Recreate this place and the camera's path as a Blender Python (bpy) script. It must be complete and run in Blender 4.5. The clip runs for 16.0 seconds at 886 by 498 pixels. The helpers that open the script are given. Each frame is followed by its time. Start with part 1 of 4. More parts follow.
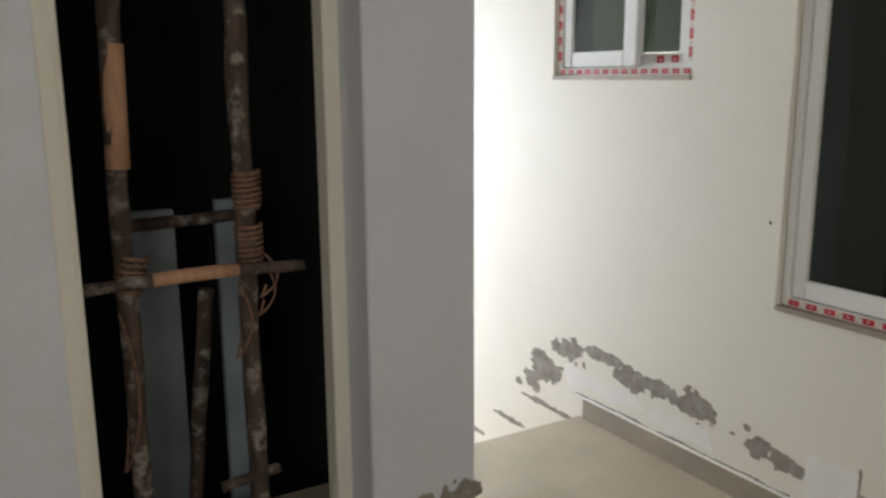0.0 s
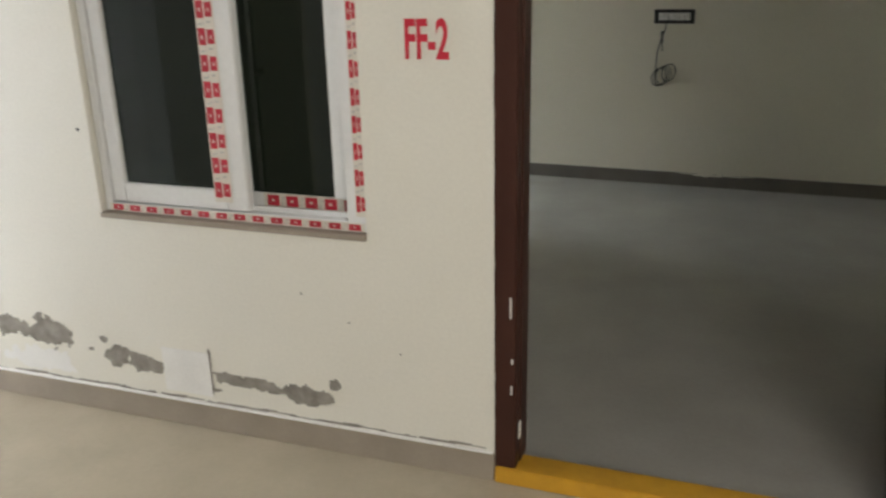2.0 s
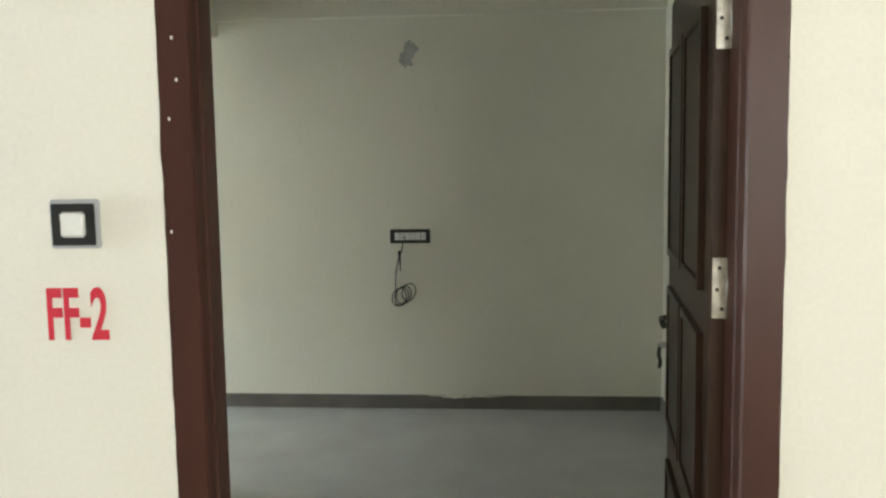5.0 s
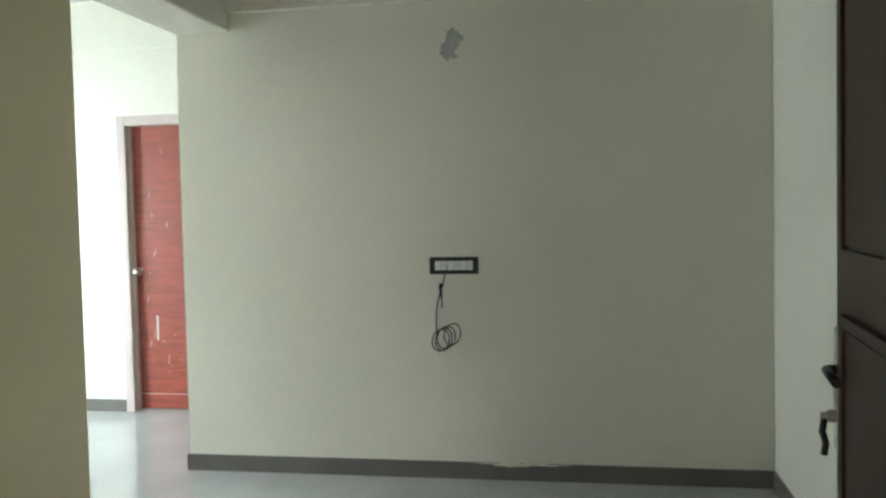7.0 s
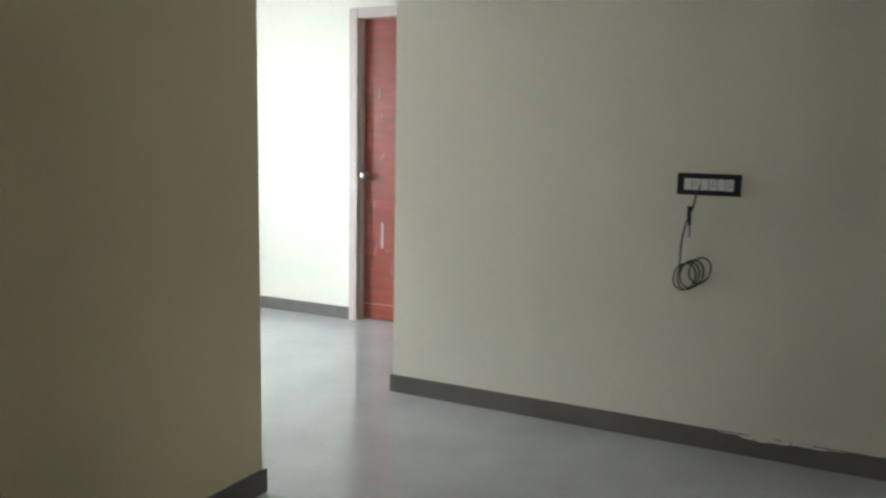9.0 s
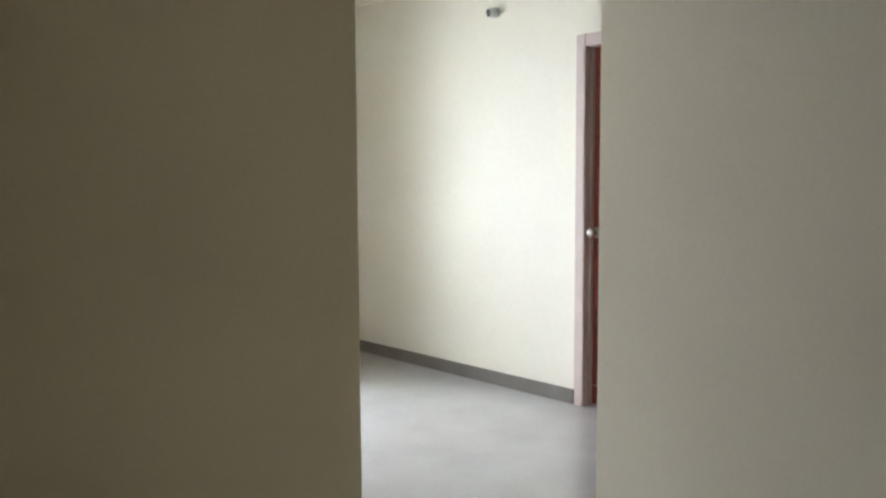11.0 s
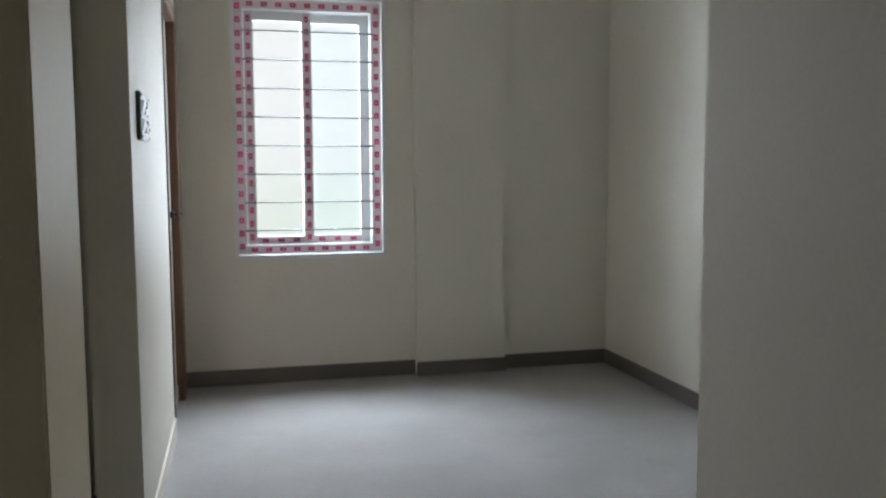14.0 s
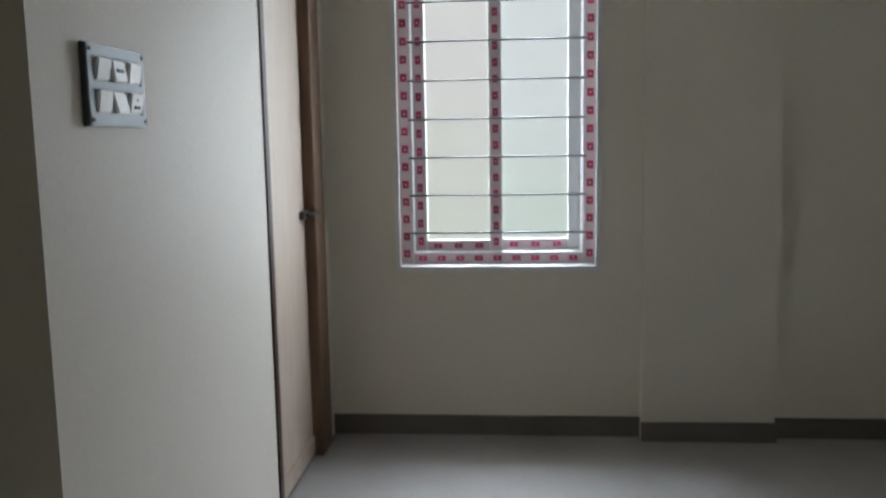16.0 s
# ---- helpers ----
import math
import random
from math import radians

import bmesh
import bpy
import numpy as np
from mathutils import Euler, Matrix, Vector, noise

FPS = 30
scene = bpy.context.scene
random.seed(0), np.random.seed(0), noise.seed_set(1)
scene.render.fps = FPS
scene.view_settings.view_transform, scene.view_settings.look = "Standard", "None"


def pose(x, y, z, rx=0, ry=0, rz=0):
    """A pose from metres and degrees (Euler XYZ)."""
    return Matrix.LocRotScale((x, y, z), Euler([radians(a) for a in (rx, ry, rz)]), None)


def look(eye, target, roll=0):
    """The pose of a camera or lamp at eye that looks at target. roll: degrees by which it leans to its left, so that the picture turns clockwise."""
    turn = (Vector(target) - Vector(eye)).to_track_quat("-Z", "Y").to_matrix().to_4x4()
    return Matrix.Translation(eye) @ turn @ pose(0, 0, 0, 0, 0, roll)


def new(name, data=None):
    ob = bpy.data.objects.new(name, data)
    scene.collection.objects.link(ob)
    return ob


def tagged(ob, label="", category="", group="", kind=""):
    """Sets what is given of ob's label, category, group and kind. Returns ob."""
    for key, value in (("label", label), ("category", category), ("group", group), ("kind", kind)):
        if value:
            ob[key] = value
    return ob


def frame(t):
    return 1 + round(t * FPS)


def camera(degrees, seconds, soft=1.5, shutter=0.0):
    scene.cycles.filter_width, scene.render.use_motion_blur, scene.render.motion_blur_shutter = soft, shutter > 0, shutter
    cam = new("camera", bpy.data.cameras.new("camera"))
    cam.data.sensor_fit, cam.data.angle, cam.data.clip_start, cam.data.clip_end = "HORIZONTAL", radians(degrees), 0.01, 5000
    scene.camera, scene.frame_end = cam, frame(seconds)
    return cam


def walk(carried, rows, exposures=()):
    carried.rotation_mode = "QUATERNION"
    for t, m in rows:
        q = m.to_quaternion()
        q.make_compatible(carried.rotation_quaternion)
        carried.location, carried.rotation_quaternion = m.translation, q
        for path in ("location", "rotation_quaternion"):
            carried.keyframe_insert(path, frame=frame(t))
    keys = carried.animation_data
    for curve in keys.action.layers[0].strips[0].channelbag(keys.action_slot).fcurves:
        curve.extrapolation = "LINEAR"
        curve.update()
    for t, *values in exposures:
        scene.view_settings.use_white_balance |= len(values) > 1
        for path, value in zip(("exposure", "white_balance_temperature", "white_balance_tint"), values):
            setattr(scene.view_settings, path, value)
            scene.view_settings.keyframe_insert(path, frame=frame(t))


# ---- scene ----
cam = camera(55.5, 16.0, 2.4, 0.2)
PATH = [
    (0, (0.438, -2.375, 1.483), (-1.247, -1.377, 1.077), -0.4),
    (0.5, (0.485, -2.292, 1.473), (-1.050, -1.116, 0.963), -1.6),
    (1, (0.517, -2.262, 1.460), (-0.790, -0.854, 0.906), -1.3),
    (1.5, (0.567, -2.217, 1.477), (-0.402, -0.571, 0.883), -1.1),
    (2, (0.627, -2.159, 1.471), (-0.017, -0.378, 0.828), -1.3),
    (2.5, (0.637, -2.150, 1.469), (0.263, -0.310, 0.780), -1.4),
    (3, (0.602, -2.167, 1.467), (0.352, -0.292, 0.817), -1.5),
    (3.5, (0.553, -2.108, 1.480), (0.385, -0.194, 0.927), -1.3),
    (4, (0.551, -2.010, 1.514), (0.419, -0.064, 1.072), -1.7),
    (4.5, (0.619, -1.817, 1.549), (0.500, 0.156, 1.211), -1.6),
    (5, (0.634, -1.631, 1.570), (0.531, 0.356, 1.367), -0.9),
    (7.3, (0.703, -0.530, 1.344), (0.373, 1.440, 1.257), -1.0),
    (7.5, (0.719, -0.468, 1.321), (0.342, 1.491, 1.187), -0.8),
    (8, (0.771, -0.303, 1.311), (0.268, 1.620, 1.079), -0.0),
    (8.5, (0.741, -0.092, 1.293), (0.093, 1.784, 1.043), 0.5),
    (9, (0.662, 0.094, 1.296), (-0.191, 1.882, 1.026), 1.0),
    (9.5, (0.591, 0.359, 1.266), (-0.618, 1.929, 1.007), 1.7),
    (9.7, (0.583, 0.468, 1.279), (-0.757, 1.930, 1.022), 0.9),
    (11.8, (0.463, 1.591, 1.429), (-1.036, 2.913, 1.352), -1.2),
    (12, (0.496, 1.721, 1.483), (-1.073, 2.958, 1.483), -1.9),
    (12.5, (0.560, 1.952, 1.546), (-1.116, 3.026, 1.729), -1.6),
    (13, (0.456, 2.176, 1.512), (-1.290, 3.142, 1.649), -0.8),
    (13.3, (0.374, 2.326, 1.446), (-1.429, 3.190, 1.494), -0.3),
    (13.5, (0.338, 2.431, 1.423), (-1.514, 3.188, 1.375), 0.2),
    (13.7, (0.314, 2.569, 1.348), (-1.575, 3.215, 1.214), -0.2),
    (14, (0.249, 2.726, 1.208), (-1.666, 3.274, 1.023), -0.2),
    (14.5, (-0.039, 2.894, 1.163), (-1.976, 3.307, 0.886), -1.4),
    (15, (-0.336, 3.053, 1.171), (-2.292, 3.291, 0.831), -1.4),
    (15.5, (-0.681, 3.232, 1.203), (-2.646, 3.325, 0.844), -0.7),
    (16, (-1.088, 3.270, 1.279), (-3.069, 3.180, 1.016), -1.0),
]
EXPOSURES = [
    (0.0, -1.15, 6450, 10), (0.5, -1.35, 6450, 12), (1.0, -1.4, 6450, 12), (1.5, -1.3, 6450, 11), (2.0, -0.55, 6450, 9), (2.5, -0.15, 6400, 8), (3.5, -0.05, 6350, 6), (5.0, 0.15, 6250, 3),
    (7.3, 0.35, 5900, 0), (8.2, 0.25, 5950, 2), (9.0, -0.15, 6050, 9), (9.7, -0.3, 6150, 12),
    (11.8, -0.45, 6350, 17), (12.5, -0.4, 6350, 15), (13.0, -1.1, 6250, 14), (13.5, -1.65, 6150, 15), (14.0, -1.82, 6000, 17), (15.0, -1.78, 5980, 18), (15.5, -1.9, 6050, 18), (16.0, -2.3, 6120, 18),
]
walk(cam, [(t, look(eye, target, roll)) for t, eye, target, roll in PATH], EXPOSURES)

# ---- light ----
world = bpy.data.worlds.new("sky")
scene.world = world
world.use_nodes = True
wn = world.node_tree.nodes
sky = wn.new("ShaderNodeTexSky")
sky.sky_type = 'NISHITA'
sky.sun_disc = False
sky.sun_elevation = radians(55)
sky.sun_rotation = radians(60)
wn["Background"].inputs[1].default_value = 0.10
world.node_tree.links.new(sky.outputs[0], wn["Background"].inputs[0])

sun = new("sun", bpy.data.lights.new("sun", "SUN"))
sun.data.energy = 1.2
sun.data.angle = radians(10)
sun.data.color = (1.0, 0.95, 0.88)
sun.matrix_world = look((9, 5.2, 14.8), (0, 0, 0))


def area_lamp(name, eye, target, w, h, power, color=(0.92, 0.96, 1.0)):
    ob = new(name, bpy.data.lights.new(name, "AREA"))
    ob.data.shape = 'RECTANGLE'
    ob.data.size, ob.data.size_y = w, h
    ob.data.energy = power
    ob.data.color = color
    ob.matrix_world = look(eye, target)
    return ob


# sky light that comes in by the openings
area_lamp("room_window_light", (-4.90, 3.155, 1.46), (-3.0, 3.20, 1.40), 0.74, 1.30, 105, (0.88, 0.95, 1.0))
area_lamp("room_window_sky", (-6.3, 3.155, 3.2), (-4.4, 3.155, 1.3), 2.6, 1.4, 2100, (0.84, 0.93, 1.0))
area_lamp("room_window_sky_south", (-6.4, 0.9, 1.9), (-4.4, 3.3, 1.4), 2.6, 2.6, 1250, (0.80, 0.91, 1.0))
area_lamp("room_window_sky_north", (-6.4, 5.4, 1.9), (-4.4, 3.0, 1.4), 2.6, 2.6, 850, (0.86, 0.93, 1.0))
area_lamp("stair_window_light", (-5.35, -0.46, 0.95), (-3.0, -0.40, 0.55), 0.85, 1.7, 225, (0.95, 0.97, 1.0))
# fill lamp added behind the walker; the opening it shines through is assumed
area_lamp("corridor_fill_light", (2.4, -4.0, 1.75), (-0.8, 0.0, 1.2), 1.8, 1.35, 96, (1.0, 0.95, 0.87))

# ---- materials ----


def ramp_node(nt, stops):
    r = nt.nodes.new("ShaderNodeValToRGB")
    el = r.color_ramp.elements
    while len(el) < len(stops):
        el.new(0.5)
    for e, (p, c) in zip(el, stops):
        e.position, e.color = p, (*c, 1)
    return r


def surface(name, color, vary=0.06, scale=3.0, rough=0.6, metal=0.0, bump=0.15, fine=120.0, stain=None, stain_amount=0.0,
            stain_scale=1.2, stretch=(1, 1, 1), spec=0.5, rough_vary=0.0):
    """A painted, stone, wood or metal surface: broad tone change, fine grain, stains and relief in object space."""
    mat = bpy.data.materials.new(name)
    mat.use_nodes = True
    nt = mat.node_tree
    link = nt.links.new
    b = nt.nodes["Principled BSDF"]
    co = nt.nodes.new("ShaderNodeNewGeometry")
    mp = nt.nodes.new("ShaderNodeMapping")
    mp.inputs["Scale"].default_value = stretch
    link(co.outputs["Position"], mp.inputs["Vector"])
    big = nt.nodes.new("ShaderNodeTexNoise")
    big.inputs["Scale"].default_value = scale
    big.inputs["Detail"].default_value = 6
    link(mp.outputs[0], big.inputs["Vector"])
    grain = nt.nodes.new("ShaderNodeTexNoise")
    grain.inputs["Scale"].default_value = fine
    grain.inputs["Detail"].default_value = 3
    link(mp.outputs[0], grain.inputs["Vector"])
    lo = tuple(max(0, c * (1 - vary)) for c in color)
    hi = tuple(min(1, c * (1 + vary)) for c in color)
    r = ramp_node(nt, [(0.3, lo), (0.7, hi)])
    link(big.outputs[0], r.inputs[0])
    mix = nt.nodes.new("ShaderNodeMix")
    mix.data_type, mix.blend_type = 'RGBA', 'MULTIPLY'
    g = ramp_node(nt, [(0.25, (0.90, 0.90, 0.90)), (0.75, (1, 1, 1))])
    link(grain.outputs[0], g.inputs[0])
    mix.inputs[0].default_value = 0.6
    link(r.outputs[0], mix.inputs[6])
    link(g.outputs[0], mix.inputs[7])
    out = mix.outputs[2]
    if stain:
        sn = nt.nodes.new("ShaderNodeTexNoise")
        sn.inputs["Scale"].default_value = stain_scale
        sn.inputs["Detail"].default_value = 8
        sn.inputs["Roughness"].default_value = 0.65
        link(co.outputs["Position"], sn.inputs["Vector"])
        sr = ramp_node(nt, [(0.52, (0, 0, 0)), (0.75, (stain_amount,) * 3)])
        link(sn.outputs[0], sr.inputs[0])
        m2 = nt.nodes.new("ShaderNodeMix")
        m2.data_type = 'RGBA'
        link(sr.outputs[0], m2.inputs[0])
        link(out, m2.inputs[6])
        m2.inputs[7].default_value = (*stain, 1)
        out = m2.outputs[2]
    link(out, b.inputs["Base Color"])
    b.inputs["Roughness"].default_value = rough
    if rough_vary:
        rr = nt.nodes.new("ShaderNodeMapRange")
        rr.inputs["To Min"].default_value = max(0.02, rough - rough_vary)
        rr.inputs["To Max"].default_value = rough + rough_vary
        link(big.outputs[0], rr.inputs["Value"])
        link(rr.outputs[0], b.inputs["Roughness"])
    b.inputs["Metallic"].default_value = metal
    b.inputs["Specular IOR Level"].default_value = spec
    if bump:
        bp = nt.nodes.new("ShaderNodeBump")
        bp.inputs["Strength"].default_value = bump
        bp.inputs["Distance"].default_value = 0.002
        add = nt.nodes.new("ShaderNodeMath")
        link(grain.outputs[0], add.inputs[0])
        link(big.outputs[0], add.inputs[1])
        link(add.outputs[0], bp.inputs["Height"])
        link(bp.outputs[0], b.inputs["Normal"])
    return mat


WALL = surface("cream_wall_paint", (0.80, 0.762, 0.652), 0.03, 1.3, 0.55, 0, 0.12, 90, (0.70, 0.66, 0.56), 0.25, 0.8)
# a yellower cream, on the partition only
WARMW = surface("warm_cream_wall", (0.80, 0.71, 0.49), 0.03, 1.3, 0.55, 0, 0.12, 90, (0.70, 0.62, 0.42), 0.25, 0.8)
CORR = surface("corridor_wall_paint", (0.82, 0.795, 0.715), 0.03, 1.1, 0.6, 0, 0.15, 90, (0.68, 0.62, 0.50), 0.30, 0.9)
LIFTW = surface("grey_white_wall_paint", (0.72, 0.74, 0.81), 0.05, 1.6, 0.6, 0, 0.18, 80, (0.50, 0.47, 0.42), 0.35, 1.4)
CEIL = surface("white_ceiling_paint", (0.82, 0.81, 0.79), 0.02, 1.0, 0.8, 0, 0.1, 80)
TILE = surface("grey_vitrified_floor_tile", (0.42, 0.41, 0.39), 0.07, 2.6, 0.08, 0, 0.015, 60, (0.36, 0.34, 0.31), 0.45, 1.6, rough_vary=0.03)
CTILE = surface("beige_corridor_floor_tile", (0.44, 0.385, 0.29), 0.12, 3.0, 0.38, 0, 0.1, 70, (0.31, 0.25, 0.17), 0.8, 1.3, rough_vary=0.08)
SKIRT = surface("grey_skirting_tile", (0.155, 0.140, 0.122), 0.12, 5.0, 0.35, 0, 0.1, 80)
CSKIRT = surface("dusty_beige_skirting_tile", (0.35, 0.30, 0.245), 0.10, 5.0, 0.5, 0, 0.15, 80, (0.30, 0.26, 0.2), 0.4, 3.0)
FRAMEW = surface("dark_red_brown_door_frame_varnish", (0.055, 0.020, 0.014), 0.16, 3.0, 0.42, 0, 0.2, 30, (0.05, 0.018, 0.014), 0.5, 3.0, (4, 4, 0.7), 0.28)
LEAFW = surface("dark_brown_door_leaf_varnish", (0.055, 0.028, 0.018), 0.15, 4.0, 0.42, 0, 0.2, 30, None, 0, 1, (8, 8, 0.7), 0.3)
REDW = surface("red_brown_door_veneer", (0.25, 0.042, 0.022), 0.28, 5.0, 0.40, 0, 0.25, 40, (0.20, 0.035, 0.022), 0.6, 2.0, (1, 1, 7))
PINKF = surface("pale_pinkish_door_frame_primer", (0.56, 0.46, 0.42), 0.06, 5.0, 0.55, 0, 0.2, 60)
BROWNF = surface("mid_brown_door_frame_wood", (0.17, 0.095, 0.055), 0.2, 5.0, 0.5, 0, 0.25, 40, None, 0, 1, (8, 8, 0.8))
CREAML = surface("cream_laminate_door_leaf", (0.60, 0.50, 0.40), 0.06, 4.0, 0.45, 0, 0.1, 40, None, 0, 1, (6, 6, 0.8))
YELLOW = surface("yellow_painted_sill", (0.62, 0.33, 0.025), 0.12, 6.0, 0.5, 0, 0.2, 60, (0.42, 0.22, 0.03), 0.5, 5.0)
UPVC = surface("white_window_plastic", (0.80, 0.80, 0.79), 0.02, 3.0, 0.32, 0, 0.02, 60)
TAPEW = surface("white_protective_tape", (0.72, 0.68, 0.60), 0.08, 9.0, 0.4, 0, 0.1, 70)
TAPER = surface("red_tape_print", (0.50, 0.022, 0.045), 0.12, 20.0, 0.4, 0, 0.05, 70)
REDT = surface("red_lettering_paint", (0.60, 0.022, 0.05), 0.06, 12.0, 0.5, 0, 0.05, 70)
PEEL = surface("bare_cement_plaster", (0.30, 0.275, 0.24), 0.3, 22.0, 0.9, 0, 0.5, 160, (0.18, 0.16, 0.14), 0.6, 8.0)
FILLER = surface("white_putty", (0.84, 0.83, 0.80), 0.04, 6.0, 0.8, 0, 0.3, 90)
BLACKP = surface("black_plastic", (0.012, 0.012, 0.013), 0.1, 10, 0.35, 0, 0.05, 60)
DARKGREY = surface("dark_grey_plastic", (0.05, 0.055, 0.065), 0.1, 10, 0.35, 0, 0.05, 60)
GREYP = surface("silver_grey_plastic", (0.42, 0.43, 0.45), 0.05, 10, 0.4, 0, 0.03, 60)
WHITEP = surface("white_plastic", (0.80, 0.80, 0.78), 0.03, 10, 0.3, 0, 0.02, 60)
STEEL = surface("worn_steel", (0.52, 0.50, 0.46), 0.30, 45, 0.34, 1.0, 0.1, 120)
DARKMETAL = surface("dark_lock_metal", (0.06, 0.055, 0.05), 0.1, 20, 0.4, 0.8, 0.05, 90)
BARM = surface("grey_painted_grille_bar", (0.17, 0.17, 0.19), 0.1, 20, 0.4, 0.3, 0.05, 90)
WOODP = surface("weathered_scaffold_wood", (0.085, 0.058, 0.045), 0.5, 9.0, 0.85, 0, 0.9, 60, (0.55, 0.50, 0.46), 0.9, 14.0, (3, 3, 0.8))
WOODB = surface("fresh_cut_scaffold_wood", (0.52, 0.30, 0.19), 0.15, 9.0, 0.75, 0, 0.5, 60, None, 0, 1, (4, 4, 1))
ROPE = surface("brown_coir_rope", (0.22, 0.12, 0.085), 0.3, 40.0, 0.9, 0, 0.9, 220)
# near black: the shaft's darkness is put into the concrete's colour
CONC = surface("shade_dark_concrete", (0.022, 0.022, 0.023), 0.2, 3.0, 0.9, 0, 0.6, 60)
SMUDGE = surface("plain_mid_grey", (0.46, 0.46, 0.44), 0.2, 14.0, 0.8, 0, 0.3, 90)


def glass(name, tint, rough=0.0, frosted=0.0, body=(0.8, 0.85, 0.82)):
    mat = bpy.data.materials.new(name)
    mat.use_nodes = True
    nt = mat.node_tree
    b = nt.nodes["Principled BSDF"]
    b.inputs["Base Color"].default_value = (*tint, 1)
    b.inputs["Roughness"].default_value = 0.03
    tr = nt.nodes.new("ShaderNodeBsdfTransparent")
    tr.inputs[0].default_value = (*body, 1)
    ms = nt.nodes.new("ShaderNodeMixShader")
    ms.inputs[0].default_value = frosted
    nt.links.new(tr.outputs[0], ms.inputs[1])
    nt.links.new(b.outputs[0], ms.inputs[2])
    nt.links.new(ms.outputs[0], nt.nodes["Material Output"].inputs[0])
    return mat


DARKGLASS = glass("dark_tinted_window_glass", (0.012, 0.017, 0.013), 0.03, 0.72, (0.45, 0.50, 0.44))
HAZYGLASS = glass("hazy_cream_window_glass", (0.80, 0.80, 0.72), 0.05, 0.10, (0.96, 0.97, 0.93))
CLEARGLASS = glass("pale_window_glass", (0.72, 0.78, 0.72), 0.05, 0.12, (0.95, 0.98, 0.95))

# daylight distance beyond the room's window
GLOW = bpy.data.materials.new("hazy_daylight_garden")
GLOW.use_nodes = True
gt = GLOW.node_tree
gc = gt.nodes.new("ShaderNodeNewGeometry")
gs = gt.nodes.new("ShaderNodeSeparateXYZ")
gt.links.new(gc.outputs["Position"], gs.inputs[0])
gm = gt.nodes.new("ShaderNodeMapRange")
gm.inputs["From Min"].default_value, gm.inputs["From Max"].default_value = -1.5, 2.2
gt.links.new(gs.outputs[2], gm.inputs["Value"])
gn = gt.nodes.new("ShaderNodeTexNoise")
gn.inputs["Scale"].default_value = 0.9
gt.links.new(gc.outputs["Position"], gn.inputs["Vector"])
ga = gt.nodes.new("ShaderNodeMath")
ga.operation = 'MULTIPLY_ADD'
ga.inputs[1].default_value, ga.inputs[2].default_value = 0.5, -0.25
gt.links.new(gn.outputs[0], ga.inputs[0])
gb = gt.nodes.new("ShaderNodeMath")
gt.links.new(gm.outputs[0], gb.inputs[0])
gt.links.new(ga.outputs[0], gb.inputs[1])
gr = ramp_node(gt, [(0.15, (0.62, 0.74, 0.55)), (0.55, (0.86, 0.93, 0.82)), (0.85, (1.0, 1.0, 0.98))])
gt.links.new(gb.outputs[0], gr.inputs[0])
ge = gt.nodes.new("ShaderNodeEmission")
ge.inputs[1].default_value = 3.8
gt.links.new(gr.outputs[0], ge.inputs[0])
gt.links.new(ge.outputs[0], gt.nodes["Material Output"].inputs[0])

# ---- building blocks ----


def box_into(bm, x0, x1, y0, y1, z0, z1):
    vs = [bm.verts.new((x, y, z)) for x in (x0, x1) for y in (y0, y1) for z in (z0, z1)]
    for f in ((0, 1, 3, 2), (4, 6, 7, 5), (0, 4, 5, 1), (2, 3, 7, 6), (0, 2, 6, 4), (1, 5, 7, 3)):
        bm.faces.new([vs[i] for i in f])


def box_bm(x0, x1, y0, y1, z0, z1, bevel=0.0, seg=2):
    bm = bmesh.new()
    box_into(bm, min(x0, x1), max(x0, x1), min(y0, y1), max(y0, y1), min(z0, z1), max(z0, z1))
    bmesh.ops.recalc_face_normals(bm, faces=bm.faces)
    if bevel:
        bmesh.ops.bevel(bm, geom=bm.edges, offset=bevel, segments=seg, affect='EDGES', clamp_overlap=True)
    return bm


def tube_bm(points, radius, sides=10, wobble=0.0, taper=1.0):
    """A closed tube along points; wobble gives an uneven, hand-cut surface."""
    bm = bmesh.new()
    pts = [Vector(p) for p in points]
    rings = []
    for i, p in enumerate(pts):
        d = (pts[min(i + 1, len(pts) - 1)] - pts[max(i - 1, 0)]).normalized()
        a = d.cross(Vector((0.3, 0.2, 1)) if abs(d.z) < 0.9 else Vector((1, 0.1, 0))).normalized()
        b = d.cross(a)
        r = radius * (1 + (taper - 1) * i / max(1, len(pts) - 1))
        ring = []
        for k in range(sides):
            an = 2 * math.pi * k / sides
            q = r * (1 + wobble * noise.noise(Vector((p.x * 9 + k, p.y * 9, p.z * 9 + i * 0.7))))
            ring.append(bm.verts.new(p + a * (math.cos(an) * q) + b * (math.sin(an) * q)))
        rings.append(ring)
    for r0, r1 in zip(rings, rings[1:]):
        for k in range(sides):
            bm.faces.new((r0[k], r0[(k + 1) % sides], r1[(k + 1) % sides], r1[k]))
    bm.faces.new(rings[0][::-1])
    bm.faces.new(rings[-1])
    bmesh.ops.recalc_face_normals(bm, faces=bm.faces)
    for f in bm.faces:
        f.smooth = len(f.verts) == 4
    return bm


def obj(name, bm, mat, parent=None, label="", category="", group="", kind=""):
    me = bpy.data.meshes.new(name)
    bm.to_mesh(me)
    bm.free()
    me.materials.append(mat)
    ob = new(name, me)
    if parent:
        ob.parent = parent
    return tagged(ob, label, category, group, kind)


def part(name, bm, mat, parent, label=""):
    return obj(name, bm, mat, parent, label)


def thing(name, label, category, group="", kind="", at=(0, 0, 0)):
    ob = new(name)
    ob.location = at
    ob.empty_display_size = 0.1
    return tagged(ob, label, category, group, kind)


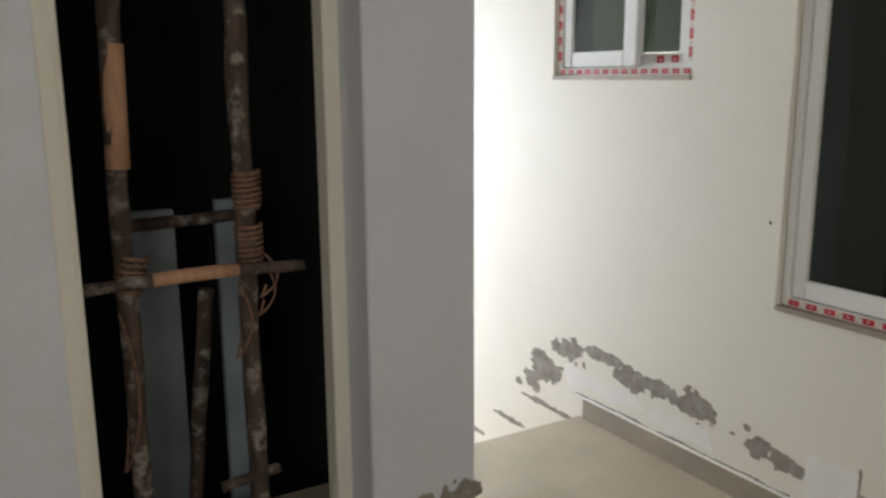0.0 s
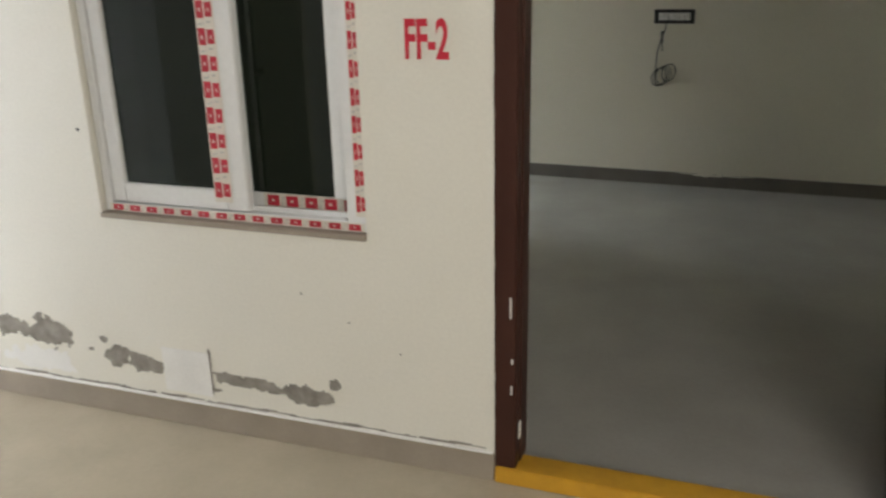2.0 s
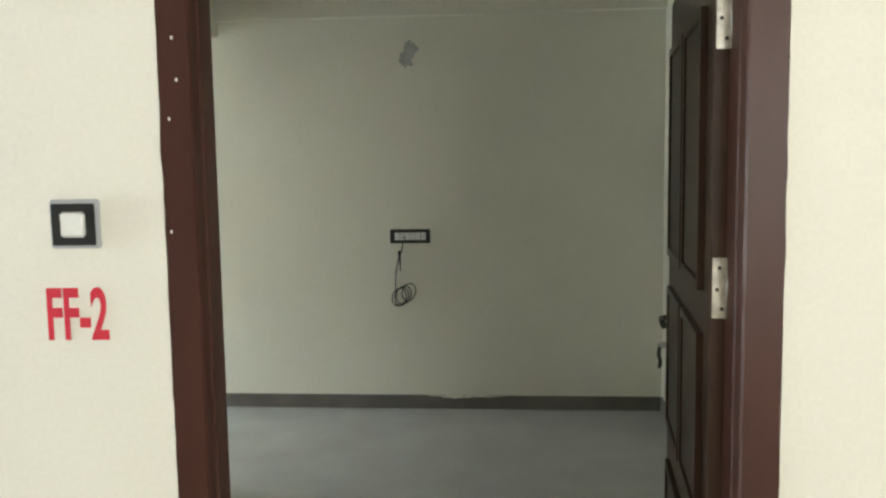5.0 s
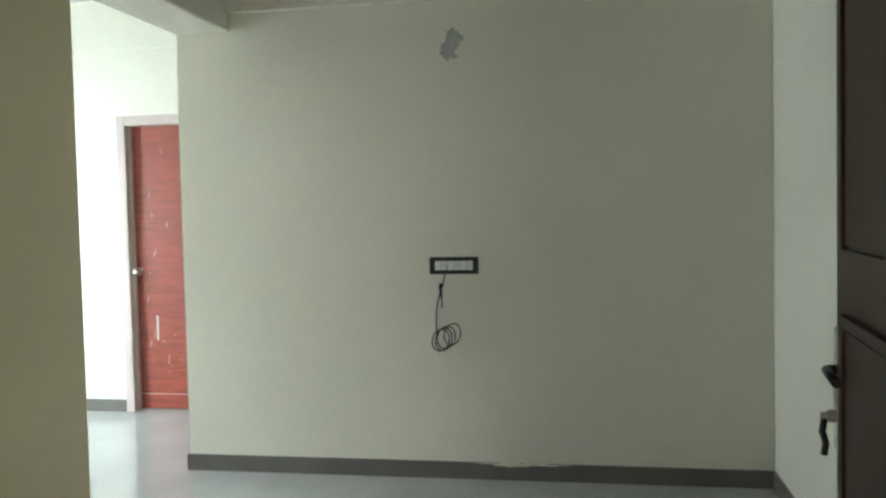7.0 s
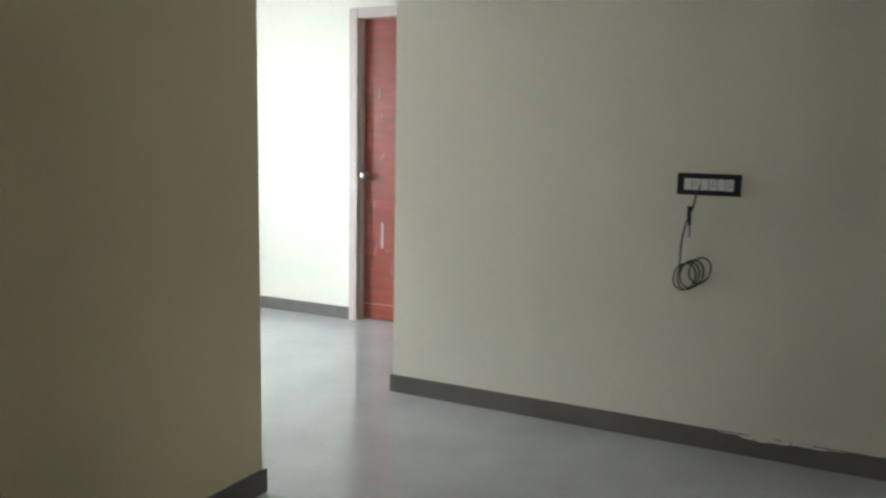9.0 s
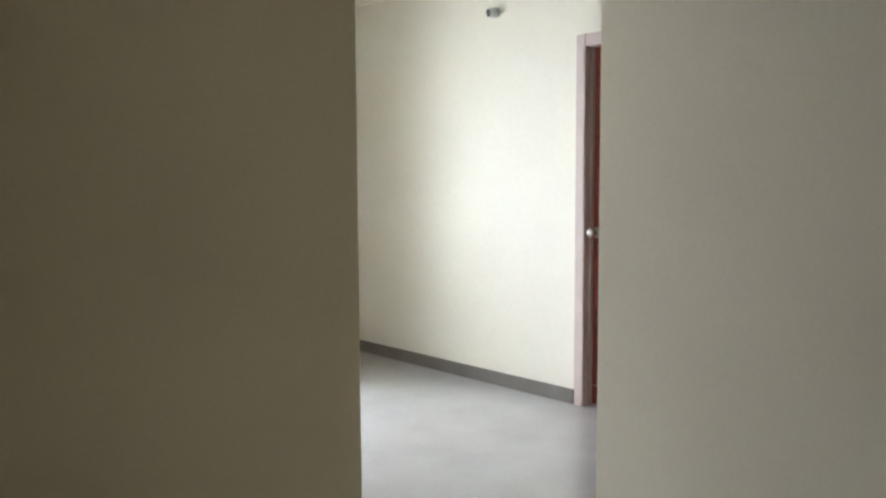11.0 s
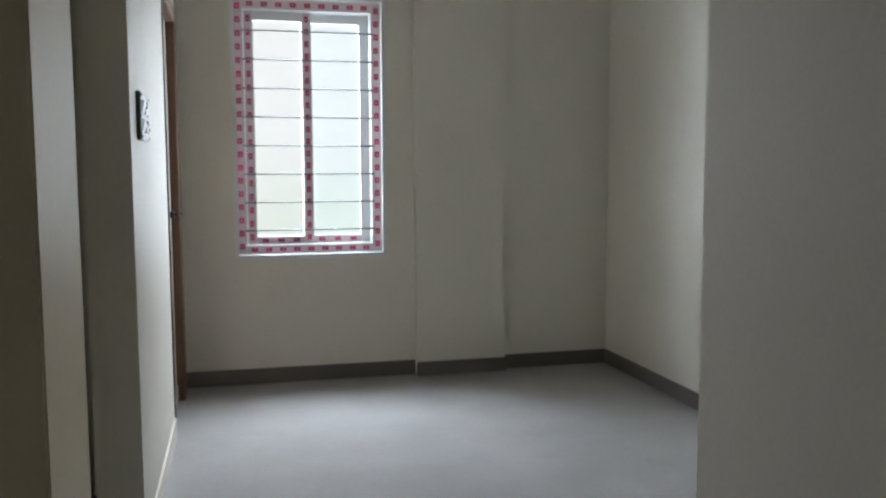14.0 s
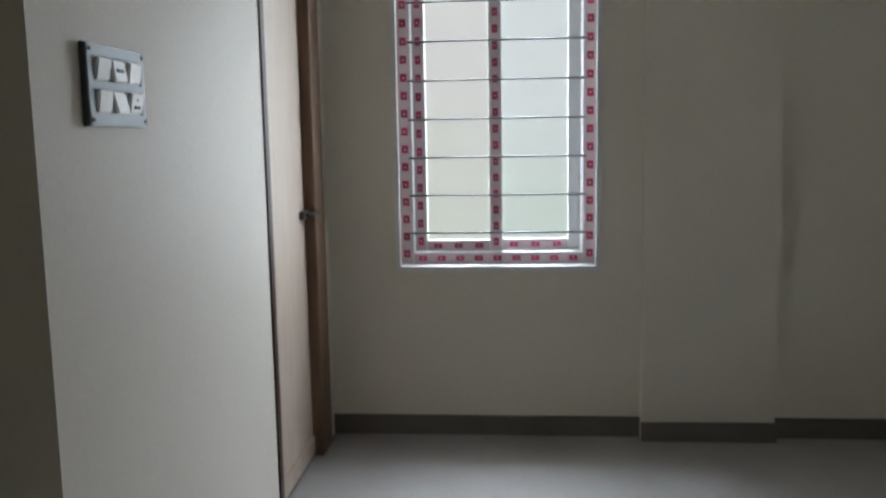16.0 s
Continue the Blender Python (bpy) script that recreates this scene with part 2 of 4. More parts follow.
def structure(name, boxes, mat, label, category, bevel=0.0):
    bm = bmesh.new()
    for b in boxes:
        box_into(bm, *b)
    bmesh.ops.recalc_face_normals(bm, faces=bm.faces)
    if bevel:
        bmesh.ops.bevel(bm, geom=bm.edges, offset=bevel, segments=2, affect='EDGES', clamp_overlap=True)
    return obj(name, bm, mat, None, label, category, "", "structure")


def wall_boxes(axis, c0, c1, a0, a1, z0, z1, holes=()):
    """Boxes of a wall of thickness c0..c1 that runs a0..a1, with holes (a, a, z, z) right through."""
    cuts = sorted({a0, a1, *[h[0] for h in holes], *[h[1] for h in holes]})
    out = []
    for s, e in zip(cuts, cuts[1:]):
        spans = [(z0, z1)]
        for ha, hb, hz0, hz1 in holes:
            if ha <= s and e <= hb:
                nxt = []
                for u, v in spans:
                    if u < hz0:
                        nxt.append((u, min(v, hz0)))
                    if v > hz1:
                        nxt.append((max(u, hz1), v))
                spans = nxt
        for u, v in spans:
            out.append((s, e, c0, c1, u, v) if axis == "x" else (c0, c1, s, e, u, v))
    return out

# ---- the setting ----
CZ = -0.05          # corridor floor
TOP = 2.98          # ceilings
XP, YP = -1.143, 2.428      # corner of the hall's partition
XS, YS = -1.372, 3.724      # end and face of the hall's far wall
XR = 1.741          # hall's right-hand wall
YD = 5.010          # wall with the red door
XW = -4.640         # wall with the barred window
YL = 2.426          # wall with the switchboard
JAMB_L, JAMB_R = 0.0, 1.204

structure("floor_inside", [(-4.86, 1.95, 0.075, 5.2, -0.25, 0.0)], TILE, "glossy grey vitrified tile floor inside the flat", "floor")
structure("floor_corridor", [(-2.36, 3.4, -4.2, 0.0, -0.25, CZ)], CTILE, "dusty beige tiled floor of the corridor landing", "floor")
structure("wall_front", wall_boxes("x", 0.0, 0.22, -5.6, 3.4, -2.2, 3.1,
          [(-1.362, -0.393, 0.699, 1.93), (-2.598, -1.788, 1.463, 2.05), (JAMB_L, JAMB_R, -0.06, 2.14)]),
          CORR, "cream painted front wall with peeling paint near the floor", "wall")
structure("wall_partition", [(XP - 0.36, XP, 0.12, YP, 0, TOP)], WARMW, "plain warm cream partition wall in the hall", "wall", 0.004)
structure("wall_socket", [(XS, XR, YS, YS + 0.13, 0, TOP)], WALL, "cream painted hall wall that carries the socket", "wall", 0.004)
structure("wall_hall_side", [(XR, XR + 0.2, 0.12, 5.2, 0, TOP)], WALL, "cream painted side wall of the hall", "wall")
structure("wall_red_door", wall_boxes("x", YD, YD + 0.15, XW - 0.3, XR, 0, TOP, [(-2.509, -1.55, 0, 2.15)]),
          WALL, "cream painted wall with the red-brown door", "wall")
structure("wall_behind_red_door", [(-2.9, -1.2, YD + 0.3, YD + 0.36, 0, TOP)], WALL, "plain wall behind the closed red-brown door", "wall")
structure("wall_window", wall_boxes("y", XW - 0.23, XW, YL - 0.14, YD, 0, TOP, [(2.728, 3.583, 0.736, 2.210)]),
          WALL, "cream painted room wall with the barred window", "wall")
structure("wall_column", [(XW, XW + 0.055, 3.762, 4.316, 0, TOP)], WALL, "shallow cream column standing proud of the window wall", "column", 0.005)
structure("wall_switchboard", wall_boxes("x", YL - 0.14, YL, XW, XP - 0.36, 0, TOP, [(-2.43, XP - 0.36, 0, 2.35), (-4.53, -3.745, 0, 2.08)]),
          WALL, "cream painted room wall with the switchboard", "wall")
structure("wall_dark_room", [(-4.8, -1.484, 1.10, 1.2, 0, TOP), (-3.20, -3.05, 1.2, YL - 0.14, 0, TOP), (-4.8, -4.70, 1.2, YL - 0.14, 0, TOP)],
          WALL, "unlit wall of the room behind the dark opening", "wall")
structure("beam_passage", [(XS, -1.06, YP, YS, 2.41, TOP)], WALL, "cream painted beam above the passage opening", "beam", 0.004)
structure("beam_hall", [(-1.06, XR, YS - 0.055, YS, 2.50, TOP)], WALL, "cream painted beam above the hall's far wall", "beam", 0.004)
structure("beam_room", [(XW, -1.0, YD - 0.035, YD, 2.62, TOP)], WALL, "cream painted beam along the room's side wall", "beam", 0.004)
structure("ceiling_inside", [(-4.86, 1.95, 0.12, 5.2, TOP, TOP + 0.15)], CEIL, "white painted ceiling of the flat", "ceiling")
structure("ceiling_corridor", [(-5.6, 3.4, -4.2, 0.0, 2.95, 3.1)], CEIL, "white painted ceiling of the corridor", "ceiling")
structure("wall_lift", wall_boxes("y", -2.13, -1.817, -4.2, -0.919, -0.25, 2.95, [(-2.119, -1.306, -0.05, 2.15)]),
          LIFTW, "grey-white wall round the open lift shaft, worn at its foot", "wall", 0.004)
structure("wall_stair_side", [(-5.6, -2.13, -1.05, -0.912, -2.2, 2.95)], LIFTW, "grey-white wall beside the stairs", "wall")
structure("wall_shaft", [(-3.9, -3.75, -3.0, -1.05, -2.2, 2.95), (-3.75, -2.13, -3.0, -2.85, -2.2, 2.95)], CONC, "bare concrete wall of the lift shaft, darkness in its colour", "wall")
structure("wall_shaft_side", [(-3.75, -2.132, -1.075, -1.05, -2.2, 2.95)], CONC, "bare concrete side of the lift shaft, darkness in its colour", "wall")
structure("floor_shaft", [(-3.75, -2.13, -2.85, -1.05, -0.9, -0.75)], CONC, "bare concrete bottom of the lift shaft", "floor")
structure("wall_corridor_end", [(3.4, 3.6, -4.2, 0.22, -0.25, 3.1)], CORR, "cream painted end wall of the corridor", "wall")
# unseen wall, its opening cut where the fill lamp stands
structure("wall_corridor_back", wall_boxes("x", -4.2, -4.0, -2.13, 3.4, -0.25, 3.1, [(1.45, 3.38, 1.0, 2.5)]), CORR, "unseen cream wall added behind the walker, with an assumed opening", "wall")
structure("wall_stair_window", wall_boxes("y", -5.6, -5.45, -0.912, 0.0, -2.2, 2.95, [(-0.88, -0.04, 0.0, 2.0)]), CORR, "stair wall with its window opening", "wall")
structure("ground", [(-60, 60, -60, 60, -3.4, -3.2)], CONC, "ground far below the flat", "ground")
structure("backdrop", [(-9.0, -8.95, -4, 10, -3.0, 6.0)], GLOW, "hazy bright daylight and greenery outside the window", "backdrop")

# stairs that go down from the landing
stairs = thing("stairs", "pale stone stairs going down from the landing", "stairs", "", "structure", (-2.36, -0.45, CZ))
for i in range(9):
    b = obj("step", box_bm(-2.36 - 0.27 * (i + 1), -2.36 - 0.27 * i + 0.02, -0.912, -0.002, CZ - 0.178 * (i + 1) - 0.16, CZ - 0.178 * (i + 1), 0.006), CTILE)
    b.parent, b.matrix_parent_inverse = stairs, Matrix.Translation((2.36, 0.45, -CZ))

# skirtings
structure("skirting_1", [(-2.33, JAMB_L, -0.008, 0.0, CZ, 0.045)], CSKIRT, "dusty beige tile skirting along the front wall", "skirting", 0.002)
structure("skirting_2", [(JAMB_R, 3.4, -0.008, 0, CZ, 0.0)], CSKIRT, "dusty beige tile skirting beyond the front door", "skirting", 0.002)
structure("skirting_lip", [(-2.42, JAMB_L - 0.004, -0.014, 0.0, 0.045, 0.052)], FILLER, "uneven white paint lip above the skirting", "trim", 0.002)
HALL = "grey tile skirting round the hall"
structure("skirting_3", [(XS - 0.012, XR, YS - 0.012, YS, 0, 0.09)], SKIRT, HALL, "skirting", 0.002)
structure("skirting_4", [(XP, XP + 0.012, 0.22, YP + 0.012, 0, 0.09)], SKIRT, HALL, "skirting", 0.002)
structure("skirting_5", [(XR - 0.012, XR, 0.22, YS - 0.012, 0, 0.09)], SKIRT, HALL, "skirting", 0.002)
structure("skirting_6", [(XS - 0.012, XS, YS, YS + 0.142, 0, 0.09)], SKIRT, HALL, "skirting", 0.002)
ROOM = "dark grey tile skirting round the room"
structure("skirting_7", [(XW, -2.515, YD - 0.012, YD, 0, 0.088)], SKIRT, ROOM, "skirting", 0.002)
structure("skirting_8", [(XW, XW + 0.012, YL, 3.762, 0, 0.088)], SKIRT, ROOM, "skirting", 0.002)
structure("skirting_9", [(XW + 0.055, XW + 0.067, 3.760, 4.322, 0, 0.084)], SKIRT, ROOM, "skirting", 0.002)
structure("skirting_10", [(XW, XW + 0.012, 4.322, YD - 0.012, 0, 0.088)], SKIRT, ROOM, "skirting", 0.002)
structure("skirting_11", [(-3.745, -2.43, YL, YL + 0.008, 0, 0.085)], WALL, "painted-over skirting under the switchboard", "skirting", 0.002)
structure("sill_door", [(JAMB_L + 0.004, JAMB_R - 0.004, -0.016, 0.085, CZ, 0.004)], YELLOW, "raised door sill painted yellow", "door sill", 0.004)

# ---- front door ----
front_door = thing("front_door_frame", "dark red-brown varnished wooden front door frame", "door frame", "", "structure", (0.59, 0.06, 0))


def sub(name, bm, mat, parent, label=""):
    """A part given in world places, under a thing that stands elsewhere."""
    ob = part(name, bm, mat, parent, label)
    ob.matrix_parent_inverse = Matrix.Translation(-(parent.location if not parent.parent else parent.parent.location))
    return ob


def post(x0, x1, flip):
    """A rebated post whose varnish edge runs unevenly over the wall."""
    bm = bmesh.new()
    y0, y1 = -0.004, 0.12
    s = 0.060 if not flip else 0.072
    e = 0.068 if not flip else 0.079
    prof = [(0, y0), (s, y0), (s + 0.004, y0 + 0.006), (s + 0.004, y0 + 0.045), (e, y0 + 0.05), (e, y1), (0.003, y1), (0.003, 0.0)]
    rings = []
    n = len(prof)
    for i in range(72):
        z = 0.002 + 2.136 * i / 71
        wob = 0.0035 * noise.noise(Vector((x0 * 7, 0, z * 9))) + 0.002 * noise.noise(Vector((x0 * 7, 5, z * 31)))
        ring = []
        for k, (a, y) in enumerate(prof):
            a += wob if k == 0 else 0.25 * wob if k == 1 else 0
            ring.append(bm.verts.new((x0 + a if not flip else x1 - a, y, z)))
        rings.append(ring)
    for r0, r1 in zip(rings, rings[1:]):
        for i in range(n):
            bm.faces.new((r0[i], r0[(i + 1) % n], r1[(i + 1) % n], r1[i]))
    bm.faces.new(rings[0])
    bm.faces.new(rings[-1])
    bmesh.ops.recalc_face_normals(bm, faces=bm.faces)
    return bm


sub("post", post(0.002, 0.1, False), FRAMEW, front_door)
sub("post", post(1.104, 1.202, True), FRAMEW, front_door)
sub("head", box_bm(0.07, 1.122, -0.004, 0.12, 2.05, 2.138, 0.004), FRAMEW, front_door)
for z0, z1, xx in ((0.50, 0.565, 0.047), (0.355, 0.372, 0.052), (0.255, 0.285, 0.050)):
    sub("paint_chip", box_bm(xx, xx + 0.005, -0.0052, -0.0035, z0, z1, 0.0005), FILLER, front_door, "white chip in the varnish")

sub("paint_splash", box_bm(0.0715, 0.0735, 0.010, 0.034, 0.10, 0.155, 0.0008), FILLER, front_door, "white paint splash low on the frame")
sub("paint_splash", box_bm(1.184, 1.203, -0.0058, -0.0035, 0.004, 0.042, 0.0008), FILLER, front_door, "white paint splash low on the frame")
for z0, xx in ((1.815, 0.030), (1.735, 0.036), (1.66, 0.018), (1.44, 0.012)):
    sub("paint_chip", box_bm(xx, xx + 0.004, -0.0052, -0.0035, z0, z0 + 0.007, 0.0005), FILLER, front_door, "white chip in the varnish")

# the leaf stands open, its hinge at the right-hand post
HX, HY = 1.127, 0.105
leaf = thing("front_door", "dark brown panelled wooden front door standing open", "door", "", "", (HX, HY, 0.008))
leaf.rotation_euler = (0, 0, radians(-7.0))


def lp(name, bm, mat, label="", parent=None):
    return part(name, bm, mat, parent or leaf, label)


LW = 0.92
lp("body", box_bm(-0.034, 0.0, 0.0, LW, 0.0, 2.03, 0.003), LEAFW)
for z0, z1 in ((0.18, 0.62), (0.78, 1.16), (1.30, 1.86)):
    for y0, y1 in ((0.12, LW / 2 - 0.04), (LW / 2 + 0.04, LW - 0.12)):
        lp("panel", box_bm(-0.043, -0.030, y0, y1, z0, z1, 0.005), LEAFW)
        bm = bmesh.new()
        for a in ((y0 - 0.022, y0 - 0.002, z0 - 0.022, z1 + 0.022), (y1 + 0.002, y1 + 0.022, z0 - 0.022, z1 + 0.022),
                  (y0 - 0.002, y1 + 0.002, z0 - 0.022, z0 - 0.002), (y0 - 0.002, y1 + 0.002, z1 + 0.002, z1 + 0.022)):
            box_into(bm, -0.049, -0.033, *a)
        lp("moulding", bm, LEAFW)
for z in (0.185, 0.685, 1.235, 1.78):
    hg = lp("hinge", box_bm(-0.031, 0.001, -0.004, 0.001, z, z + 0.125, 0.0015), STEEL, "worn steel butt hinge")
    part("knuckle", tube_bm([(0.001, -0.007, z), (0.001, -0.007, z + 0.125)], 0.006, 10), STEEL, hg)
    for k in (0.02, 0.06, 0.105):
        part("screw", tube_bm([(-0.017 + 0.006 * math.sin(k * 90), -0.0065, z + k), (-0.017 + 0.006 * math.sin(k * 90), -0.0035, z + k)], 0.0042, 8), DARKMETAL, hg)
lock = lp("lock_plate", box_bm(-0.043, -0.033, LW - 0.058, LW - 0.016, 0.92, 1.15, 0.003), STEEL, "steel lock plate")
part("lever", tube_bm([(-0.040, LW - 0.037, 1.072), (-0.052, LW - 0.037, 1.072), (-0.060, LW - 0.045, 1.072), (-0.062, LW - 0.09, 1.071), (-0.060, LW - 0.14, 1.066)], 0.009, 10), DARKMETAL, lock)
part("lock_cylinder", tube_bm([(-0.040, LW - 0.037, 0.985), (-0.058, LW - 0.037, 0.985)], 0.011, 12), STEEL, lock)
part("key", box_bm(-0.070, -0.056, LW - 0.039, LW - 0.035, 0.978, 0.992, 0.001), STEEL, lock)
part("key_bunch", tube_bm([(-0.064, LW - 0.037, 0.98), (-0.066, LW - 0.035, 0.955), (-0.061, LW - 0.04, 0.935), (-0.064, LW - 0.036, 0.912)], 0.006, 8, 0.5), DARKMETAL, lock)

# ---- windows ----


def tape(parent, along, across, proud, a0, a1, c0, c1, face, step, size, ink=None, cols=2, film=None):
    """A strip of white tape with red printed squares along one bar. along, across: axes 0..2; face: place of its surface on the third axis."""
    third = 3 - along - across
    th = 0.0015 * proud

    def slab(u0, u1, v0, v1, d0, d1):
        lim = [None] * 3
        lim[along], lim[across], lim[third] = (u0, u1), (v0, v1), (min(d0, d1), max(d0, d1))
        return [*lim[0], *lim[1], *lim[2]]
    strip = sub("tape", box_bm(*slab(a0, a1, c0, c1, face, face + th)), film or TAPEW, parent, "white protective tape")
    bm = bmesh.new()
    n = max(1, int((a1 - a0) / step))
    for i in range(n):
        m = a0 + (i + 0.5) * (a1 - a0) / n
        w = c1 - c0
        if along == 2 and cols == 2:
            spans = ((c0 + 0.07 * w, c0 + 0.46 * w), (c0 + 0.56 * w, c1 - 0.07 * w))
        else:
            spans = ((c0 + 0.14 * w, c1 - 0.14 * w),) if cols == 2 else ((c0 + 0.24 * w, c1 - 0.24 * w),)
        for k, (v0, v1) in enumerate(spans):
            h = size * (0.5 if k == 0 else 0.42)
            # a printed block with a small blank mark in it
            q, r = (v0 + v1) / 2, (v1 - v0) * 0.11
            for u in ((m - h, m + h, v0, q - r), (m - h, m + h, q + r, v1), (m - h, m - h * 0.3, q - r, q + r), (m + h * 0.2, m + h, q - r, q + r)):
                box_into(bm, *slab(*u, face + th * 0.5, face + th * 1.5))
    bmesh.ops.recalc_face_normals(bm, faces=bm.faces)
    ob = part("tape_print", bm, ink or TAPER, strip, "red squares printed on the tape")
    ob.matrix_parent_inverse = Matrix()
    if not film:
        bm = bmesh.new()
        for i in range(n - 1):
            m = a0 + (i + 1.0) * (a1 - a0) / n
            w = c1 - c0
            for k, (f0, f1) in enumerate(((0.14, 0.30), (0.36, 0.42), (0.60, 0.78))):
                q = m + step * (0.05 * k - 0.05)
                box_into(bm, *slab(q - step * 0.035, q + step * 0.035, c0 + f0 * w, c0 + f1 * w, face + th * 0.5, face + th * 1.3))
        bmesh.ops.recalc_face_normals(bm, faces=bm.faces)
        ob = part("tape_lettering", bm, SMUDGE, strip, "small grey print on the tape")
        ob.matrix_parent_inverse = Matrix()
    return strip


def bars(win, rects, y0, y1, mat, name, bevel=0.004):
    out = []
    for r in rects:
        out.append(sub(name, box_bm(r[0], r[1], y0, y1, r[2], r[3], bevel), mat, win))
    return out


def front_window(name, label, x0, x1, z0, z1, mid):
    win = thing(name, label, "window", "", "structure", ((x0 + x1) / 2, 0.05, z0))
    a, b, c, d = x0 + 0.004, x1 - 0.004, z0 + 0.012, z1 - 0.004
    # outer frame with two tracks
    bars(win, [(a, a + 0.034, c, d), (b - 0.068, b, c, d), (a + 0.034, b - 0.068, d - 0.05, d), (a + 0.034, b - 0.068, c, c + 0.030)], 0.022, 0.125, UPVC, "frame_bar")
    sub("track", box_bm(a + 0.034, b - 0.05, 0.060, 0.066, c + 0.030, c + 0.046, 0.001), UPVC, win)
    sub("track", box_bm(a + 0.034, b - 0.05, 0.095, 0.125, c + 0.030, c + 0.085, 0.001), UPVC, win)
    # outer sash, slid to one side
    s0, s1 = a + 0.036, mid
    bars(win, [(s0, s0 + 0.052, c + 0.034, d - 0.05), (s1 - 0.075, s1, c + 0.034, d - 0.05), (s0 + 0.052, s1 - 0.075, c + 0.034, c + 0.098), (s0 + 0.052, s1 - 0.075, d - 0.11, d - 0.05)], 0.026, 0.058, UPVC, "sash_bar")
    p = sub("pane", box_bm(s0 + 0.045, s1 - 0.068, 0.040, 0.045, c + 0.09, d - 0.10), DARKGLASS, win, "dark tinted glass")
    p.visible_shadow = False
    # inner sash
    i0, i1 = mid - 0.062, b - 0.068
    bars(win, [(i0, i0 + 0.05, c + 0.085, d - 0.05), (i1 - 0.062, i1, c + 0.085, d - 0.05), (i0 + 0.05, i1 - 0.062, d - 0.11, d - 0.05)], 0.068, 0.092, UPVC, "sash_bar")
    p = sub("pane", box_bm(i0 + 0.04, i1 - 0.056, 0.078, 0.083, c + 0.087, d - 0.10), DARKGLASS, win, "dark tinted glass")
    p.visible_shadow = False
    return win, (a, b, c, d)


win1, (a, b, c, d) = front_window("window_1", "white sliding window with dark glass and red-printed tape", -1.362, -0.393, 0.699, 1.93, -0.805)
tape(win1, 0, 2, -1, a + 0.02, b - 0.01, c + 0.002, c + 0.028, 0.022, 0.066, 0.040)
tape(win1, 0, 2, -1, -0.79, b - 0.055, c + 0.034, c + 0.082, 0.095, 0.067, 0.042)
tape(win1, 2, 0, -1, c + 0.05, d - 0.06, b - 0.036, b - 0.002, 0.022, 0.078, 0.050)
tape(win1, 2, 0, -1, c + 0.06, d - 0.06, -0.925, -0.862, 0.026, 0.075, 0.050)
sub("window_sill", box_bm(-1.360, -0.395, -0.008, 0.21, 0.693, 0.710, 0.002), CSKIRT, win1)
win2, (a, b, c, d) = front_window("window_2", "small high sliding window with dark glass and red-printed tape", -2.598, -1.788, 1.463, 2.05, -2.11)
tape(win2, 0, 2, -1, a + 0.01, b - 0.01, c + 0.002, c + 0.028, 0.022, 0.055, 0.034)
tape(win2, 0, 2, -1, -2.08, b - 0.055, c + 0.034, c + 0.082, 0.095, 0.062, 0.040)
tape(win2, 2, 0, -1, c + 0.05, d - 0.06, a + 0.002, a + 0.032, 0.022, 0.06, 0.038)
tape(win2, 2, 0, -1, c + 0.05, d - 0.06, b - 0.036, b - 0.002, 0.022, 0.06, 0.038)
sub("window_sill", box_bm(-2.596, -1.790, -0.008, 0.21, 1.457, 1.474, 0.002), CSKIRT, win2)
# unseen near-black sheet that keeps the small high window dark
structure("window_backing", [(-2.7, -1.65, 0.9, 0.95, 1.2, 2.3)], CONC, "near-black backing added behind the small high window", "wall")

# barred window of the room
win3 = thing("window_3", "white sliding window with taped frame and grille bars", "window", "", "structure", (XW - 0.1, 3.155, 0.74))
y0, y1, z0, z1 = 2.728, 3.583, 0.736, 2.210


def wbar(name, ya, yb, za, zb, xa, xb, mat=UPVC, bev=0.003):
    return sub(name, box_bm(xa, xb, ya, yb, za, zb, bev), mat, win3)


wbar("architrave", y0 - 0.012, y0 + 0.012, z0, z1, XW - 0.02, XW + 0.008)
wbar("architrave", y1 - 0.012, y1 + 0.012, z0, z1, XW - 0.02, XW + 0.008)
wbar("architrave", y0 - 0.012, y1 + 0.012, z1 - 0.012, z1 + 0.012, XW - 0.02, XW + 0.008)
wbar("window_sill", y0 - 0.012, y1 + 0.012, z0 - 0.014, z0 + 0.012, XW - 0.21, XW + 0.010)
fa, fb = XW - 0.17, XW - 0.075
wbar("frame_bar", y0 + 0.002, y0 + 0.062, z0 + 0.012, z1, fa, fb)
wbar("frame_bar", y1 - 0.062, y1 - 0.002, z0 + 0.012, z1, fa, fb)
wbar("frame_bar", y0 + 0.062, y1 - 0.062, z1 - 0.062, z1 - 0.002, fa, fb)
wbar("frame_bar", y0 + 0.062, y1 - 0.062, z0 + 0.012, z0 + 0.062, fa, fb)
for ya, yb, xa, pane_glass in ((y0 + 0.064, 3.178, fb - 0.035, HAZYGLASS), (3.118, y1 - 0.064, fb - 0.075, CLEARGLASS)):
    wbar("sash_bar", ya, ya + 0.055, z0 + 0.064, z1 - 0.064, xa - 0.028, xa)
    wbar("sash_bar", yb - 0.055, yb, z0 + 0.064, z1 - 0.064, xa - 0.028, xa)
    wbar("sash_bar", ya + 0.055, yb - 0.055, z0 + 0.064, z0 + 0.112, xa - 0.028, xa)
    wbar("sash_bar", ya + 0.055, yb - 0.055, z1 - 0.120, z1 - 0.064, xa - 0.028, xa)
    p = wbar("pane", ya + 0.05, yb - 0.05, z0 + 0.105, z1 - 0.115, xa - 0.016, xa - 0.012, pane_glass, 0.0)
    p.visible_shadow = False
